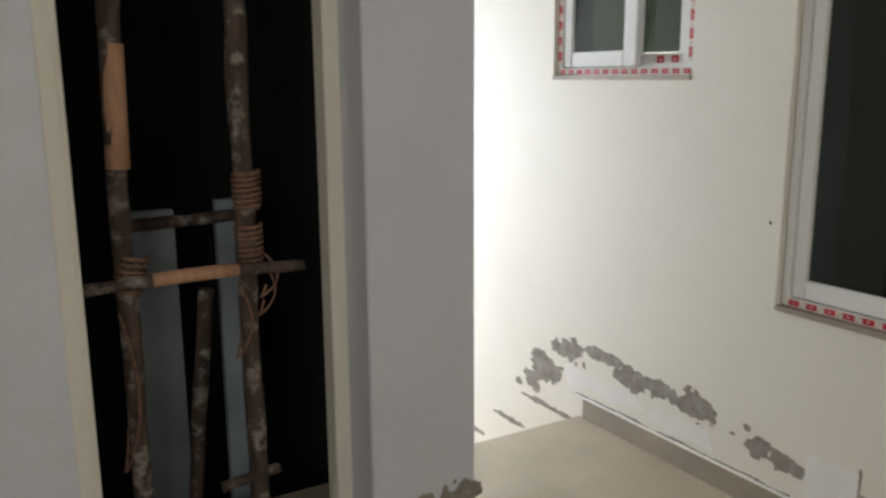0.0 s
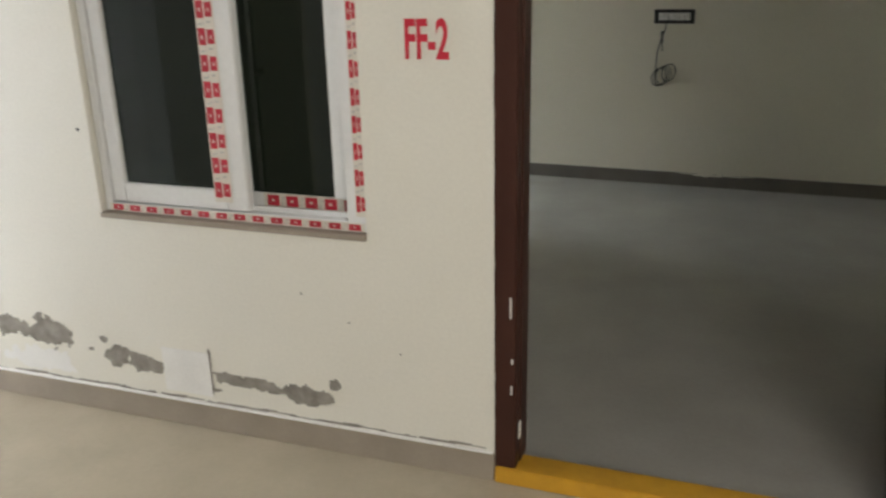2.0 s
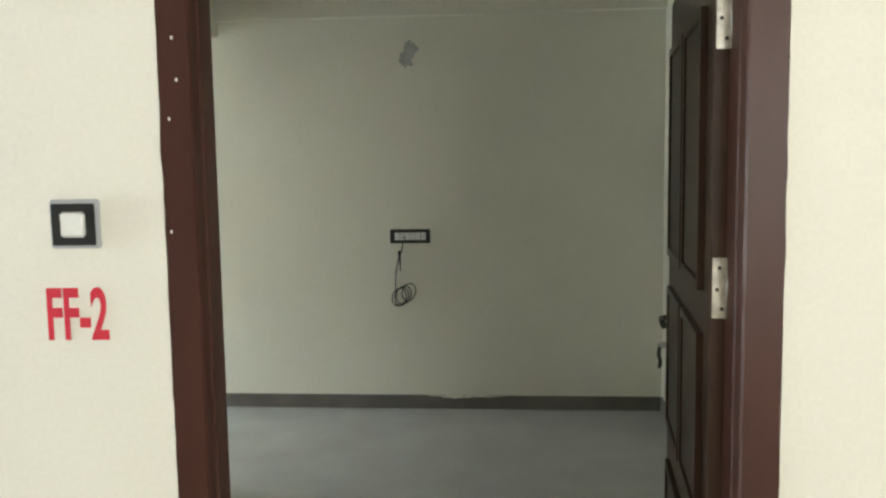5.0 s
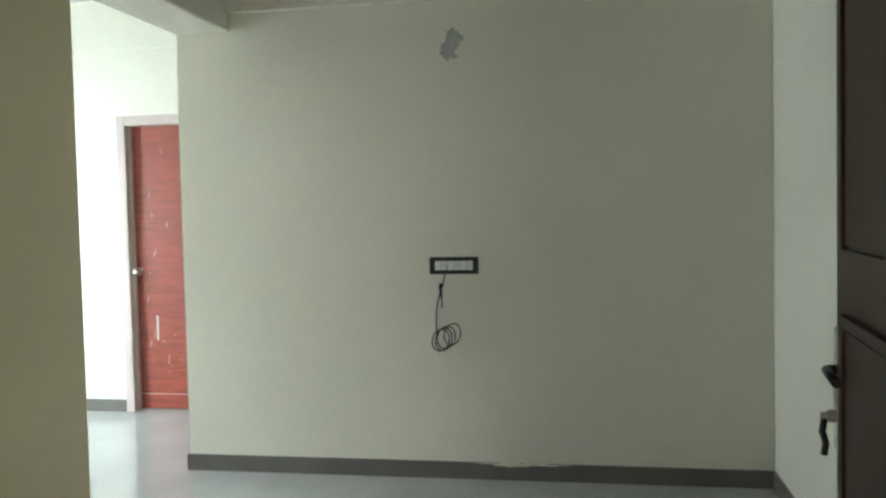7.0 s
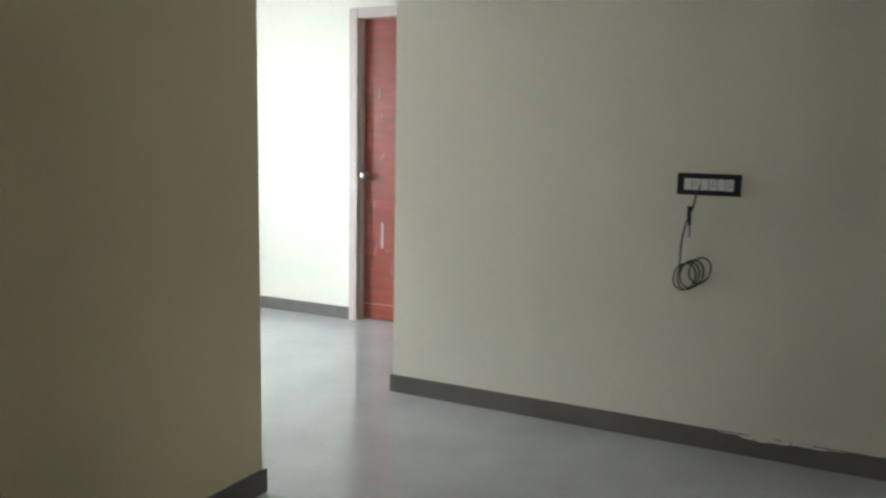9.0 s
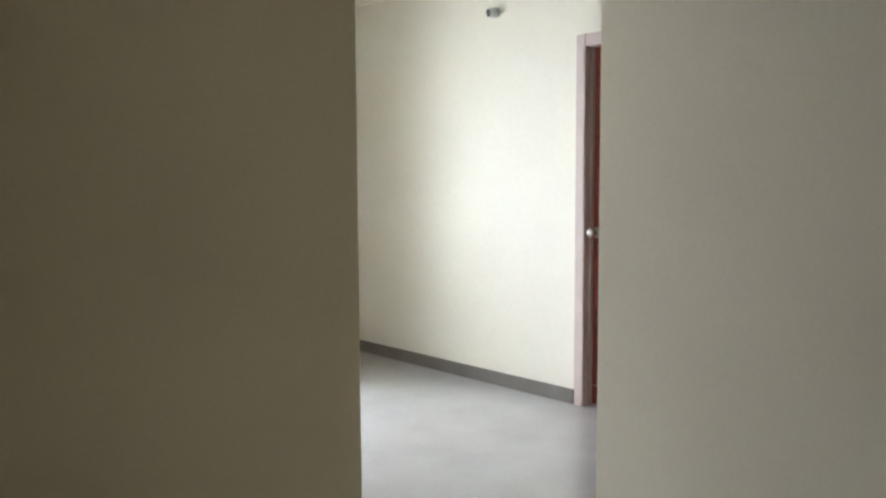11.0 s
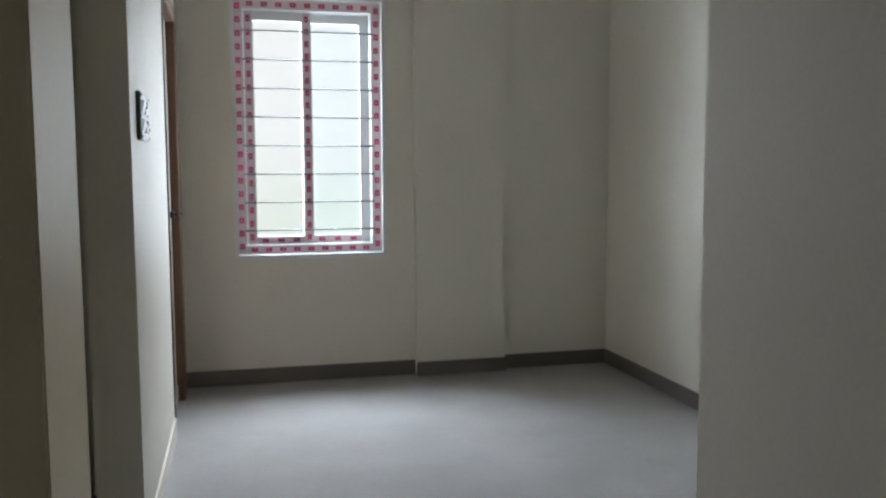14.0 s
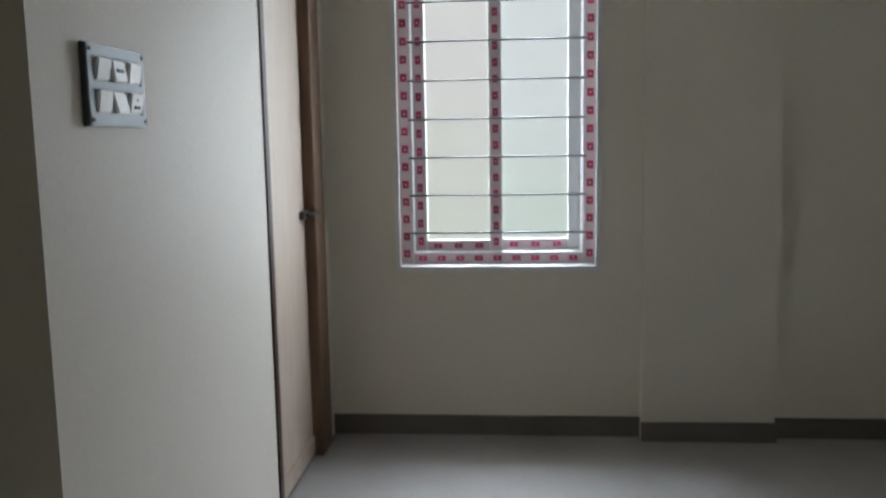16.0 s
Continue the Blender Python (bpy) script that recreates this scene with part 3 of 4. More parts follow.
# tape and print here carry the window's glow as a pinker colour
LILAC = surface("glow_tinted_protective_tape", (0.70, 0.58, 0.61), 0.08, 9.0, 0.4, 0, 0.1, 70)
INK = surface("glow_tinted_tape_print", (0.40, 0.03, 0.09), 0.15, 25.0, 0.4, 0, 0.05, 70)
for ya, yb in ((y0 + 0.004, y0 + 0.058), (y1 - 0.058, y1 - 0.004)):
    tape(win3, 2, 1, 1, z0 + 0.02, z1 - 0.01, ya, yb, fb, 0.074, 0.034, INK, 1, LILAC)
tape(win3, 1, 2, 1, y0 + 0.06, y1 - 0.06, z0 + 0.016, z0 + 0.058, fb, 0.078, 0.036, INK, 1, LILAC)
tape(win3, 1, 2, 1, y0 + 0.06, y1 - 0.06, z1 - 0.058, z1 - 0.01, fb, 0.078, 0.036, INK, 1, LILAC)
tape(win3, 2, 1, 1, z0 + 0.07, z1 - 0.07, y0 + 0.068, y0 + 0.112, fb - 0.035, 0.075, 0.036, INK, 1, LILAC)
tape(win3, 2, 1, 1, z0 + 0.07, z1 - 0.07, 3.128, 3.172, fb - 0.035, 0.068, 0.034, INK, 1, LILAC)
tape(win3, 1, 2, 1, y0 + 0.12, 3.12, z0 + 0.068, z0 + 0.108, fb - 0.035, 0.085, 0.036, INK, 1, LILAC)
tape(win3, 1, 2, 1, 3.18, y1 - 0.12, z0 + 0.068, z0 + 0.108, fb - 0.075, 0.085, 0.036, INK, 1, LILAC)
for i in range(8):
    z = 0.886 + 0.1630 * i
    sub("grille_bar", tube_bm([(fb + 0.012, y0 + 0.05, z), (fb + 0.012, 3.148, z), (fb + 0.012, y1 - 0.05, z)], 0.0050, 8), BARM, win3)

# ---- things in the corridor ----


def lathe(profile, axis_from, axis_dir, sides=16):
    """A turned shape: profile rows of (distance along, radius)."""
    d = Vector(axis_dir).normalized()
    a = d.cross(Vector((0, 0, 1)) if abs(d.z) < 0.9 else Vector((1, 0, 0))).normalized()
    b = d.cross(a)
    bm = bmesh.new()
    rings = []
    for s, r in profile:
        rings.append([bm.verts.new(Vector(axis_from) + d * s + (a * math.cos(2 * math.pi * k / sides) + b * math.sin(2 * math.pi * k / sides)) * max(r, 1e-4)) for k in range(sides)])
    for r0, r1 in zip(rings, rings[1:]):
        for k in range(sides):
            f = bm.faces.new((r0[k], r0[(k + 1) % sides], r1[(k + 1) % sides], r1[k]))
            f.smooth = True
    bm.faces.new(rings[0][::-1])
    bm.faces.new(rings[-1])
    bmesh.ops.recalc_face_normals(bm, faces=bm.faces)
    return bm


bell = thing("bell_push", "grey bell push with black surround and white rocker", "bell push", "", "", (-0.177, 0, 1.454))
sub("plate", box_bm(-0.228, -0.129, -0.010, 0.001, 1.413, 1.510, 0.003), GREYP, bell)
sub("surround", box_bm(-0.224, -0.136, -0.013, -0.008, 1.419, 1.502, 0.002), BLACKP, bell)
sub("rocker", box_bm(-0.205, -0.154, -0.018, -0.010, 1.435, 1.486, 0.004), WHITEP, bell)

fc = bpy.data.curves.new("flat_number", "FONT")
fc.body = "FF-2"
fc.size = 0.150
fc.extrude = 0.0008
fc.offset = 0.0035
fc.space_character = 0.98
tmp = new("flat_number_text", fc)
me = bpy.data.meshes.new_from_object(tmp.evaluated_get(bpy.context.evaluated_depsgraph_get()))
bpy.data.objects.remove(tmp)
xs = [v.co.x for v in me.vertices]
ys = [v.co.y for v in me.vertices]
for v in me.vertices:
    px, py = (v.co.x - min(xs)) / (max(xs) - min(xs)), (v.co.y - min(ys)) / (max(ys) - min(ys))
    v.co = Vector((-0.249 + 0.125 * px, -0.0012 + v.co.z, 1.227 + 0.107 * py))
me.materials.append(REDT)
tagged(new("flat_number", me), "red painted flat number on the cream front wall", "sign")


def peel(name, spots, seed, label, mat=PEEL, cell=0.006, plane="y", at=0.0, side=-1, level=0.0):
    """Bare patches where paint has come off: ragged islands round the spots (a, z, half width, half height)."""
    bm = bmesh.new()
    made = {}
    th = 0.0016 * side

    def put(i, k):
        if (i, k) not in made:
            u, w = i * cell, k * cell
            j = Vector((u * 70 + seed, w * 70, seed))
            u += cell * 0.45 * noise.noise(j)
            w += cell * 0.45 * noise.noise(j + Vector((9, 4, 2)))
            made[(i, k)] = bm.verts.new((u, at + th, w) if plane == "y" else (at + th, u, w))
        return made[(i, k)]
    lo_u = min(s[0] - s[2] * 1.5 for s in spots)
    hi_u = max(s[0] + s[2] * 1.5 for s in spots)
    lo_w = min(s[1] - s[3] * 1.6 for s in spots)
    hi_w = max(s[1] + s[3] * 1.6 for s in spots)
    for i in range(int(lo_u / cell) - 1, int(hi_u / cell) + 1):
        for k in range(int(lo_w / cell) - 1, int(hi_w / cell) + 1):
            u, w = (i + 0.5) * cell, (k + 0.5) * cell
            v = max(1 - math.hypot((u - s[0]) / s[2], (w - s[1]) / s[3]) for s in spots)
            v += 0.55 * noise.noise(Vector((u * 11, w * 15, seed))) + 0.35 * noise.noise(Vector((u * 34, w * 40, seed + 3)))
            if v > level + 0.12:
                bm.faces.new((put(i, k), put(i + 1, k), put(i + 1, k + 1), put(i, k + 1)))
    bmesh.ops.recalc_face_normals(bm, faces=bm.faces)
    return obj(name, bm, mat, None, label, "peeled paint", "", "structure")


peel("peeled_plaster_arch", [(-2.62, 0.10, 0.16, 0.10), (-2.46, 0.24, 0.16, 0.06), (-2.25, 0.27, 0.20, 0.035), (-2.02, 0.23, 0.18, 0.065), (-1.86, 0.24, 0.16, 0.05), (-1.68, 0.235, 0.13, 0.065), (-2.73, 0.02, 0.08, 0.06)],
     3.1, "grey bare plaster where damp has lifted the cream paint", level=0.10)
peel("peeled_plaster_middle", [(-1.38, 0.185, 0.06, 0.045), (-1.30, 0.17, 0.06, 0.035), (-1.23, 0.165, 0.05, 0.035)], 7.7, "small grey patch of bare plaster beside putty")
peel("peeled_plaster_long", [(-0.90, 0.155, 0.09, 0.022), (-0.78, 0.145, 0.09, 0.026), (-0.66, 0.145, 0.10, 0.040), (-0.575, 0.14, 0.06, 0.040), (-0.53, 0.19, 0.03, 0.022)], 5.3, "long grey streak of bare plaster above the skirting", level=0.06)
peel("peeled_plaster_pier", [(-1.13, 0.06, 0.07, 0.08), (-1.02, 0.04, 0.05, 0.09), (-0.96, 0.07, 0.07, 0.05)], 2.2, "bare damp plaster at the foot of the lift wall", plane="x", at=-1.817, side=1)
peel("putty_pier", [(-1.10, 0.0, 0.12, 0.06), (-0.99, 0.01, 0.08, 0.06)], 5.9, "white putty crumbling at the foot of the lift wall", FILLER, 0.006, "x", -1.817, 0.6, 0.05)
peel("plaster_crack", [(-1.2 + 0.11 * k, 0.056 + 0.003 * math.sin(k * 2.1), 0.10, 0.0045) for k in range(-10, 11)], 4.6, "thin dark crack where the paint meets the skirting", PEEL, 0.004, level=0.05)
peel("putty_edge_crack", [(-1.002, 0.10 + 0.02 * k, 0.005, 0.016) for k in range(8)] + [(-0.985, 0.105, 0.02, 0.006), (-0.99, 0.17, 0.012, 0.005)], 8.3, "dark crack at the edge of the putty patch", PEEL, 0.003, level=-0.1)
peel("plaster_chips", [(-1.44, 0.235, 0.016, 0.012), (-1.50, 0.19, 0.012, 0.008), (-2.82, -0.03, 0.03, 0.02)], 2.9, "tiny chips in the cream paint", PEEL, 0.004, level=-0.1)
STAIN = surface("pale_brown_damp_stain", (0.75, 0.69, 0.58), 0.15, 12.0, 0.7, 0, 0.1, 80)
for k, (xx, zz, rr) in enumerate(((-1.405, 0.985, 0.006), (-0.63, 0.50, 0.004), (-0.47, 0.42, 0.004), (1.42, 0.95, 0.004), (-0.30, 0.335, 0.004))):
    obj("nail_hole", lathe([(0, rr), (0.0016, rr * 0.8)], (xx, 0.0, zz), (0, -1, 0), 9), BLACKP if k == 0 else PEEL, None, "small nail hole in the cream front wall", "nail hole", "nail holes in the front wall")
mk = thing("pencil_marks", "dark scribbled marks low on the wall beside the door", "marks", "", "", (1.235, 0, 0.08))
for k in range(5):
    zz = 0.045 + 0.018 * k
    sub("mark", tube_bm([(1.215, -0.001, zz), (1.24, -0.001, zz + 0.010), (1.228, -0.001, zz + 0.016), (1.246, -0.001, zz + 0.020)], 0.0016, 5), BLACKP, mk)
peel("smudge_by_door", [(1.33, 0.10, 0.10, 0.06), (1.26, 0.06, 0.05, 0.05)], 12.5, "faint brown damp stain low on the wall", STAIN, 0.008, level=0.2)
structure("putty_patch", [(-1.196, -1.004, -0.0022, 0.0, 0.075, 0.240)], FILLER, "square white putty patch on the cream wall", "patch", 0.001)
peel("putty_smear", [(-2.15, 0.13, 0.34, 0.05), (-1.75, 0.12, 0.25, 0.05), (-2.4, 0.12, 0.1, 0.08)], 9.4, "white putty smeared below the bare plaster", FILLER, 0.006, level=0.1)
peel("stair_wall_stain", [(-2.62, -0.085, 0.18, 0.012), (-2.93, -0.262, 0.12, 0.012), (-3.22, -0.44, 0.10, 0.014)], 1.4, "dark joints where the stair skirting meets the wall", PEEL, 0.006, level=-0.2)

# lift shaft scaffold
pole_group = "scaffold poles in the lift shaft"


def pole(name, label, pts, r, wob=0.35):
    line = []
    for p, q in zip(pts, pts[1:]):
        for i in range(12):
            t = i / 12
            w = Vector(p).lerp(Vector(q), t)
            w += 0.006 * Vector((noise.noise(w * 3), noise.noise(w * 3 + Vector((5, 0, 0))), 0))
            line.append(w)
    line.append(Vector(pts[-1]))
    th = thing(name, label, "pole", pole_group, "", pts[0])
    sub("log", tube_bm(line, r, 12, wob), WOODP, th)
    return th


def wrap(parent, centre, axis, r, turns, height, thick=0.006, label="coir rope wound round the pole"):
    d = Vector(axis).normalized()
    a = d.cross(Vector((1, 0.2, 0.1))).normalized()
    b = d.cross(a)
    n = turns * 14
    pts = []
    for i in range(n + 1):
        an = 2 * math.pi * i / 14
        pts.append(Vector(centre) + d * (height * (i / n - 0.5)) + (a * math.cos(an) + b * math.sin(an)) * (r + 0.004 * noise.noise(Vector((i * 0.6, turns, 0)))))
    return sub("rope", tube_bm(pts, thick, 6), ROPE, parent, label)


PX = -2.15
p1 = pole("scaffold_pole", "weathered upright wooden pole tied with rope", [(PX, -1.945, -0.75), (PX, -1.943, 1.05), (PX - 0.01, -1.920, 2.6)], 0.030)
sub("bare_length", tube_bm([(PX + 0.002, -1.940, 1.22), (PX + 0.001, -1.935, 1.40), (PX, -1.930, 1.575)], 0.034, 14, 0.08), WOODB, p1, "length with its bark stripped off")
p2 = pole("scaffold_pole", "weathered upright wooden pole spattered with cement and tied with rope", [(PX, -1.571, -0.75), (PX, -1.575, 0.92), (PX - 0.01, -1.555, 2.6)], 0.032)
wrap(p2, (PX, -1.562, 1.13), (0, 0, 1), 0.039, 7, 0.12, 0.008)
wrap(p2, (PX, -1.562, 0.94), (0, 0, 1), 0.040, 9, 0.16, 0.007)
wrap(p1, (PX, -1.932, 0.90), (0, 0.3, 1), 0.040, 6, 0.12, 0.007)
p3 = pole("scaffold_rail", "wooden cross rail lashed to the upright poles", [(PX + 0.06, -2.10, 0.885), (PX + 0.055, -1.75, 0.893), (PX + 0.06, -1.405, 0.882)], 0.019, 0.25)
sub("bare_length", tube_bm([(PX + 0.058, -1.88, 0.890), (PX + 0.056, -1.76, 0.893), (PX + 0.056, -1.62, 0.891)], 0.022, 10, 0.1), WOODB, p3, "pale stripped length")
p4 = pole("scaffold_rail", "wooden cross rail against the shuttering boards", [(-2.579, -1.90, 0.975), (-2.579, -1.40, 0.985)], 0.022, 0.3)
p5 = pole("scaffold_pole", "short weathered pole behind the front poles", [(-2.6, -1.76, -0.75), (-2.45, -1.63, 0.75)], 0.026, 0.35)
p6 = pole("scaffold_rail", "wooden stub tied low in the shaft", [(-2.15, -1.70, 0.15), (-2.15, -1.50, 0.17)], 0.018, 0.25)
for k, (yy, zz, ln) in enumerate(((-1.53, 0.93, 0.14), (-1.62, 0.84, 0.24), (-1.54, 0.90, 0.17), (-1.98, 0.80, 0.5))):
    pts = [(PX + 0.05, yy + 0.05 * math.sin(math.pi * i / 10 * 2) * (1 - i / 12), zz - ln * math.sin(math.pi * min(1, i / 10) * 0.75)) for i in range(11)]
    sub("rope_end", tube_bm(pts, 0.0045, 6), ROPE, p2 if k < 3 else p1, "loose hanging rope end")
PLY = surface("grey_shuttering_ply", (0.28, 0.33, 0.37), 0.25, 4, 0.8)
for ya, yb, zt in ((-1.88, -1.69, 1.02), (-1.54, -1.42, 1.04)):
    obj("shuttering_board", box_bm(-2.64, -2.60, ya, yb, -0.75, zt, 0.004), PLY, None, "grey-blue shuttering board standing in the lift shaft", "board", "boards in the shaft")
structure("trim_shaft", [(-2.055, -1.977, -1.359, -1.304, CZ, 2.15), (-2.13, -1.806, -2.119, -2.107, CZ, 2.15), (-1.817, -1.808, -2.16, -2.119, CZ, 2.15)], CORR, "cream painted plaster edge round the shaft opening", "trim", 0.003)
structure("sill_shaft", [(-2.055, -1.985, -2.105, -1.361, CZ, -0.015)], CORR, "worn raised kerb of the lift shaft", "kerb", 0.006)

# ---- things in the hall ----
sx, sz = 0.148, 1.128
sock = thing("socket_plate", "black socket plate with white modules on the hall wall", "socket", "", "", (sx, YS, sz))
sub("plate", box_bm(sx - 0.129, sx + 0.129, YS - 0.012, YS + 0.001, sz - 0.045, sz + 0.045, 0.003), BLACKP, sock)
for i in range(6):
    x0 = sx - 0.099 + i * 0.0335
    m = sub("module", box_bm(x0, x0 + 0.0315, YS - 0.016, YS - 0.008, sz - 0.024, sz + 0.024, 0.002), WHITEP, sock)
    if i in (1, 3, 5):
        for q, w in ((0.010, 0.0), (-0.006, -0.006), (-0.006, 0.006)):
            part("pin_hole", box_bm(x0 + 0.0135 + w, x0 + 0.018 + w, YS - 0.0168, YS - 0.0155, sz + q - 0.003, sz + q + 0.003), BLACKP, m)

cable = thing("coiled_cable", "black cable hanging from the socket in loose coils", "cable", "", "", (0.10, YS - 0.012, 1.0))
c0 = Vector((sx - 0.03, YS - 0.020, sz - 0.002))
drop = [c0, c0 + Vector((-0.012, -0.012, -0.03)), Vector((0.090, YS - 0.014, 1.030)), Vector((0.070, YS - 0.012, 0.98)), Vector((0.052, YS - 0.012, 0.90)), Vector((0.048, YS - 0.012, 0.82)), Vector((0.050, YS - 0.012, 0.76))]
sub("lead", tube_bm(drop, 0.0036, 8), BLACKP, cable)
sub("plug", tube_bm([(0.078, YS - 0.016, 1.035), (0.076, YS - 0.016, 1.005), (0.079, YS - 0.016, 0.975), (0.081, YS - 0.016, 0.955)], 0.010, 10, 0.1, 0.55), BLACKP, cable)
sub("plug_tail", tube_bm([(0.080, YS - 0.014, 0.958), (0.082, YS - 0.014, 0.925), (0.081, YS - 0.014, 0.905)], 0.0034, 8), BLACKP, cable)
for k, (cx, cz, r, r2) in enumerate(((0.070, 0.735, 0.046, 0.058), (0.100, 0.750, 0.048, 0.060), (0.134, 0.768, 0.044, 0.056), (0.088, 0.742, 0.044, 0.060))):
    pts = []
    for i in range(29):
        an = 2 * math.pi * i / 28
        pts.append((cx + r * math.cos(an) + 0.15 * r2 * math.sin(an), YS - 0.010 - 0.004 * k - 0.003 * math.sin(an), cz + r2 * math.sin(an)))
    sub("coil", tube_bm(pts, 0.0034, 7), BLACKP, cable)

peel("skirting_paint_smear", [(0.44, 0.083, 0.12, 0.010), (0.62, 0.087, 0.10, 0.006), (0.30, 0.088, 0.06, 0.004)], 4.2, "cream paint smeared over the grey skirting", WALL, 0.005, "y", YS - 0.012, -1, 0.0)
peel("wall_grey_spot", [(0.165, 2.28, 0.065, 0.085), (0.13, 2.24, 0.04, 0.05)], 6.5, "small grey spot high on the hall wall", SMUDGE, 0.008, "y", YS, -1, 0.0)

# red-brown door
rd = thing("red_door", "red-brown veneered flush door, closed and scuffed, in a pale frame", "door", "", "structure", (-2.0, YD, 0))
RX0, RX1 = -2.509, -1.55
sub("frame_post", box_bm(RX0, RX0 + 0.068, YD - 0.016, YD + 0.10, 0, 2.15, 0.005), PINKF, rd, "pale pinkish primed frame")
sub("frame_post", box_bm(RX1 - 0.068, RX1, YD - 0.016, YD + 0.10, 0, 2.15, 0.005), PINKF, rd, "pale pinkish primed frame")
sub("frame_head", box_bm(RX0 + 0.068, RX1 - 0.068, YD - 0.016, YD + 0.10, 2.08, 2.15, 0.005), PINKF, rd, "pale pinkish primed frame")
sub("frame_stop", box_bm(RX0 + 0.066, RX0 + 0.084, YD + 0.03, YD + 0.10, 0, 2.08, 0.003), PINKF, rd)
rleaf = sub("leaf", box_bm(RX0 + 0.070, RX1 - 0.070, YD + 0.055, YD + 0.092, 0.012, 2.078, 0.003), REDW, rd)
knob = sub("knob", lathe([(0, 0.030), (0.006, 0.030), (0.010, 0.012), (0.030, 0.011), (0.040, 0.024), (0.055, 0.028), (0.066, 0.022), (0.070, 0.006)], (-2.405, YD + 0.057, 1.022), (0, -1, 0), 20), STEEL, rd, "round steel knob")
rng = random.Random(5)
bm = bmesh.new()
for i in range(34):
    x = rng.uniform(-2.36, -1.72)
    z = rng.choice((rng.uniform(0.25, 0.95), rng.uniform(0.3, 0.6), rng.uniform(1.0, 1.9)))
    w, h = rng.uniform(0.002, 0.006), rng.uniform(0.008, 0.07)
    if rng.random() < 0.3:
        w, h = h, w
    tilt = rng.uniform(-0.015, 0.015)
    vs = [bm.verts.new(p) for p in ((x - w / 2, YD + 0.0542, z), (x + w / 2, YD + 0.0542, z), (x + w / 3 + tilt, YD + 0.0542, z + h), (x - w / 3 + tilt, YD + 0.0542, z + h))]
    bm.faces.new(vs)
box_into(bm, -2.285, -2.268, YD + 0.0538, YD + 0.056, 0.52, 0.70)
box_into(bm, RX0 + 0.080, RX1 - 0.080, YD + 0.0540, YD + 0.056, 0.118, 0.123)
sub("scuffs", bm, PINKF, rd, "pale scratches in the veneer")

lamp_hold = thing("wall_lamp_holder", "small white lamp holder high on the cream wall", "lamp holder", "", "", (-3.16, YD - 0.055, 2.376))
sub("pipe", lathe([(0, 0.030), (0.035, 0.030), (0.060, 0.027)], (-3.148, YD - 0.002, 2.37), (-0.35, -1, -0.12), 18), WHITEP, lamp_hold)
sub("bore", lathe([(0, 0.024), (0.004, 0.024)], (-3.148 - 0.35 * 0.0572, YD - 0.002 - 0.0572, 2.37 - 0.12 * 0.0572), (-0.35, -1, -0.12), 18), BLACKP, lamp_hold, "dark bore")

# ---- things in the room ----
hook = thing("ceiling_hook", "small grey fan hook under the white ceiling", "hook", "", "", (-3.06, 3.61, TOP))
sub("rose", lathe([(0, 0.022), (0.008, 0.020), (0.014, 0.010)], (-3.06, 3.61, TOP), (0, 0, -1), 16), GREYP, hook)
sub("loop", tube_bm([(-3.06 + 0.010 * math.sin(a), 3.61, TOP - 0.022 - 0.011 * math.cos(a)) for a in [math.pi + 2 * math.pi * i / 14 for i in range(15)]], 0.005, 8), DARKMETAL, hook)

sbx0, sbx1, sbz0, sbz1 = -2.842, -2.594, 1.331, 1.487
sb = thing("switchboard", "dark grey switchboard with two rows of white switches", "switchboard", "", "", (-2.718, YL, 1.41))
PLATEG = surface("blue_grey_switch_plate", (0.20, 0.225, 0.25), 0.08, 14, 0.38, 0.2, 0.05, 60)
sub("box", box_bm(sbx0, sbx1, YL - 0.001, YL + 0.012, sbz0, sbz1, 0.003), DARKGREY, sb)
zm = (sbz0 + sbz1) / 2
for za, zb in ((sbz0 + 0.001, sbz0 + 0.024), (zm - 0.007, zm + 0.007), (sbz1 - 0.024, sbz1 - 0.001)):
    sub("cover_bar", box_bm(sbx0 + 0.002, sbx1 - 0.002, YL + 0.010, YL + 0.016, za, zb, 0.002), PLATEG, sb, "blue-grey cover plate bar")
for xa, xb in ((sbx0 + 0.002, sbx0 + 0.022), (sbx1 - 0.022, sbx1 - 0.002)):
    sub("cover_side", box_bm(xa, xb, YL + 0.010, YL + 0.0152, sbz0 + 0.022, sbz1 - 0.022, 0.002), PLATEG, sb, "blue-grey cover plate side")
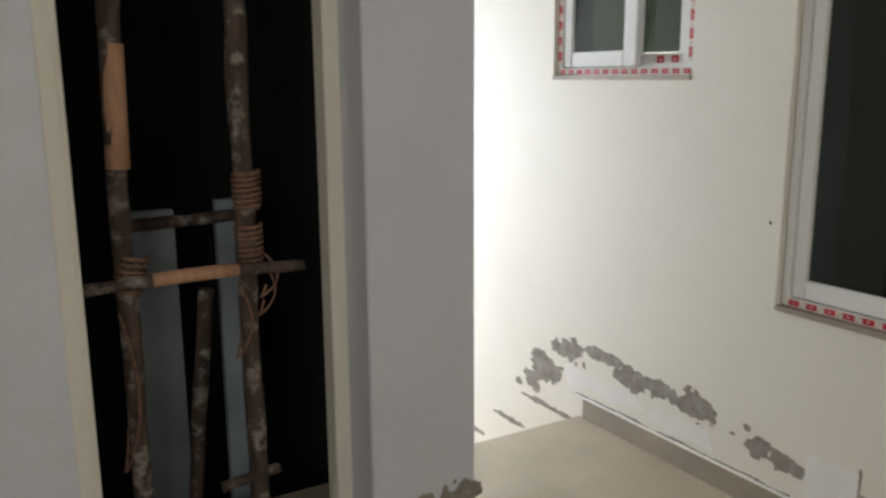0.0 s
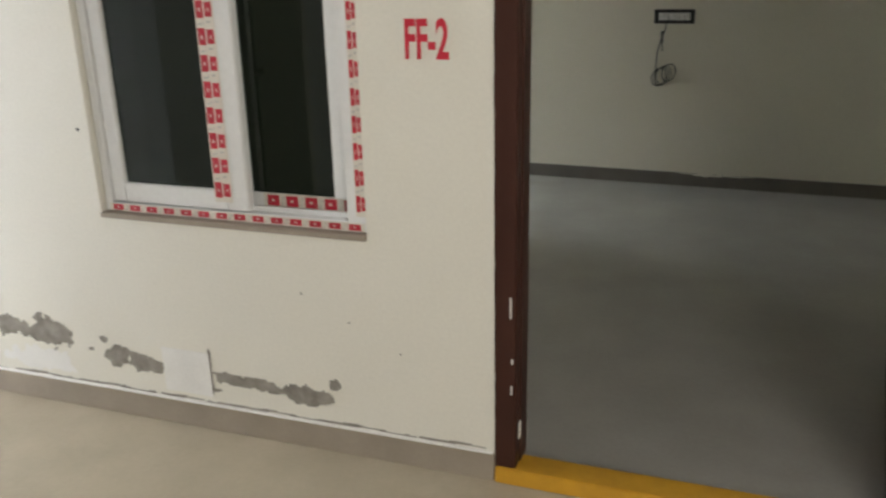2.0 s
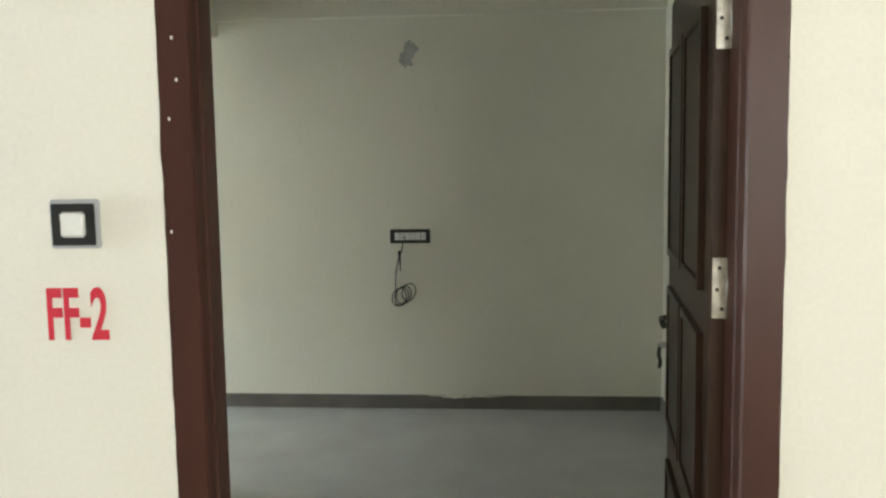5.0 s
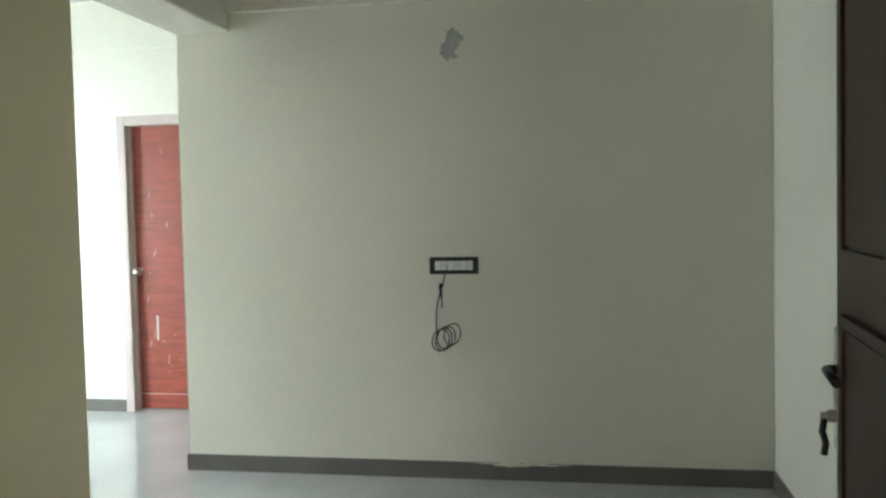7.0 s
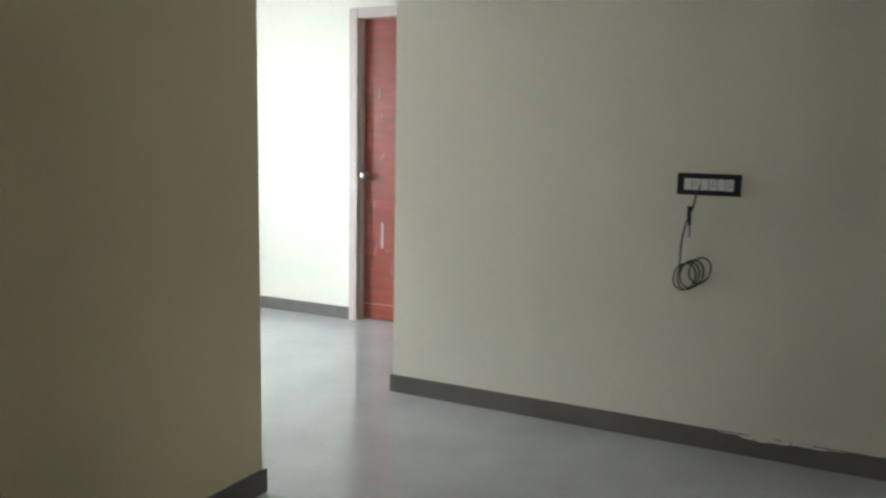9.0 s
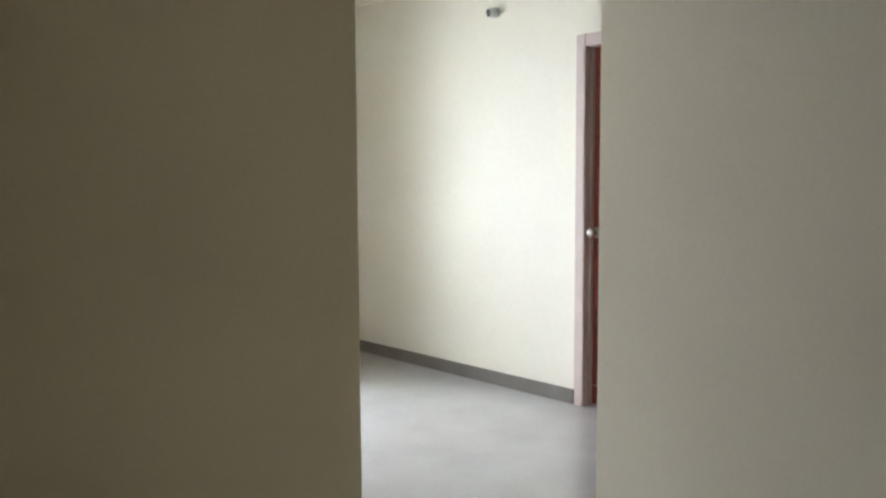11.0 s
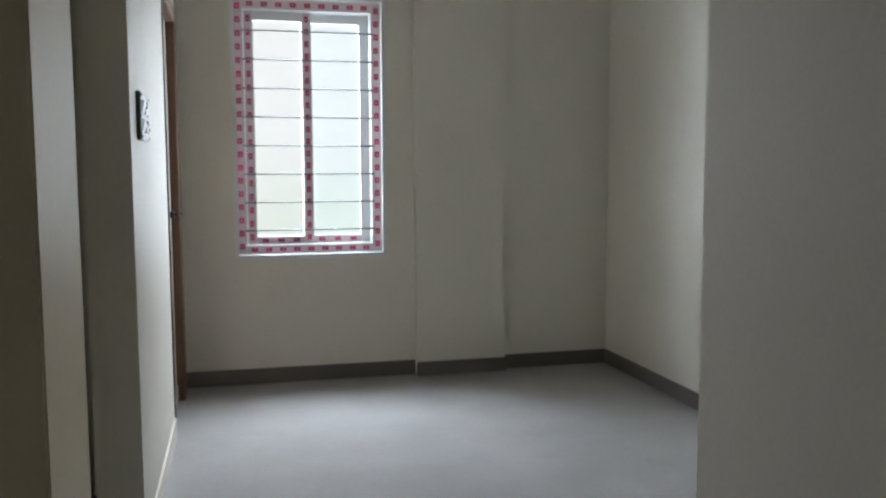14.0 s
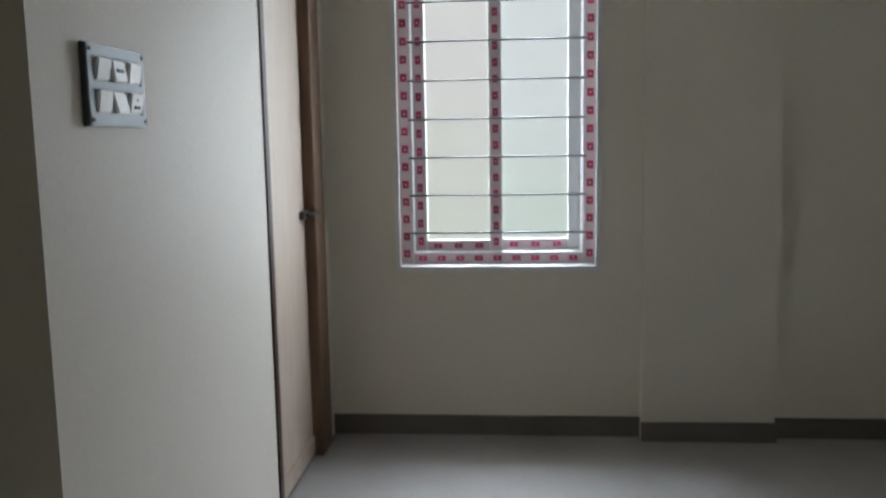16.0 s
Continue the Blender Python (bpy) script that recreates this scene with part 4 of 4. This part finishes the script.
for r in range(2):
    for k in range(3):
        x0 = sbx0 + 0.026 + k * 0.067
        z0 = (sbz0 + 0.026, zm + 0.009)[r]
        bm = box_bm(x0, x0 + 0.056, YL + 0.008, YL + 0.020, z0, z0 + 0.043, 0.003)
        for v in bm.verts:
            if v.co.y > YL + 0.014:
                v.co.y += (0.004, -0.005, 0.003, -0.003)[(r * 2 + k) % 4] * (v.co.z - z0 - 0.021) / 0.021
        sw = sub("switch", bm, WHITEP, sb)
        if (r, k) == (1, 1):
            part("dial_mark", box_bm(x0 + 0.018, x0 + 0.044, YL + 0.019, YL + 0.0235, z0 + 0.019, z0 + 0.026, 0.001), DARKGREY, sw, "dark slot")
        if (r, k) == (0, 0):
            for q, w in ((0.030, 0.028), (0.014, 0.020), (0.014, 0.036)):
                part("pin_hole", box_bm(x0 + w - 0.003, x0 + w + 0.003, YL + 0.018, YL + 0.0225, z0 + q - 0.003, z0 + q + 0.003), BLACKP, sw)
for x in (sbx0 + 0.012, sbx1 - 0.012):
    for z in (sbz0 + 0.012, sbz1 - 0.012):
        sub("screw", lathe([(0, 0.005), (0.004, 0.004)], (x, YL + 0.0145, z), (0, 1, 0), 10), DARKMETAL, sb)

bd = thing("bathroom_door", "cream flush door, closed, in a brown wooden frame", "door", "", "structure", (-4.13, YL, 0))
sub("frame_post", box_bm(-4.53, -4.36, YL - 0.13, YL + 0.012, 0.0, 2.08, 0.005), BROWNF, bd, "brown wooden frame")
# dark strip drawn for the shadow line between wall and door
sub("frame_post", box_bm(-3.785, -3.742, YL - 0.13, YL + 0.006, 0.0, 2.08, 0.002), LEAFW, bd, "narrow dark strip for the shadowed gap")
sub("frame_head", box_bm(-4.36, -3.78, YL - 0.13, YL + 0.012, 2.0, 2.08, 0.005), BROWNF, bd, "brown wooden frame")
sub("leaf", box_bm(-4.358, -3.782, YL - 0.065, YL - 0.030, 0.012, 1.998, 0.003), CREAML, bd)
sub("kick_rail", box_bm(-4.356, -3.784, YL - 0.031, YL - 0.022, 0.014, 0.09, 0.003), CREAML, bd)
lt = sub("latch", box_bm(-4.40, -4.27, YL - 0.032, YL - 0.010, 0.990, 1.022, 0.003), DARKMETAL, bd, "dark sliding latch")
part("bolt", tube_bm([(-4.29, YL - 0.004, 1.006), (-4.40, YL + 0.020, 1.006)], 0.008, 10), DARKMETAL, lt)

# the flat stands a little askew to the landing, its floor just under the sill
ASKEW = Matrix.Translation((0.148, YS, -0.02)) @ Matrix.Rotation(radians(-2.2), 4, 'Z') @ Matrix.Translation((-0.148, -YS, 0))
bpy.context.view_layer.update()
for ob in list(scene.objects):
    if ob.parent or ob.type == 'CAMERA' or ob == sun:
        continue
    mid = sum((ob.matrix_world @ Vector(c) for c in ob.bound_box), Vector()) / 8 if ob.type == 'MESH' else ob.matrix_world.translation
    if mid.y > 0.2:
        ob.matrix_world = ASKEW @ ob.matrix_world
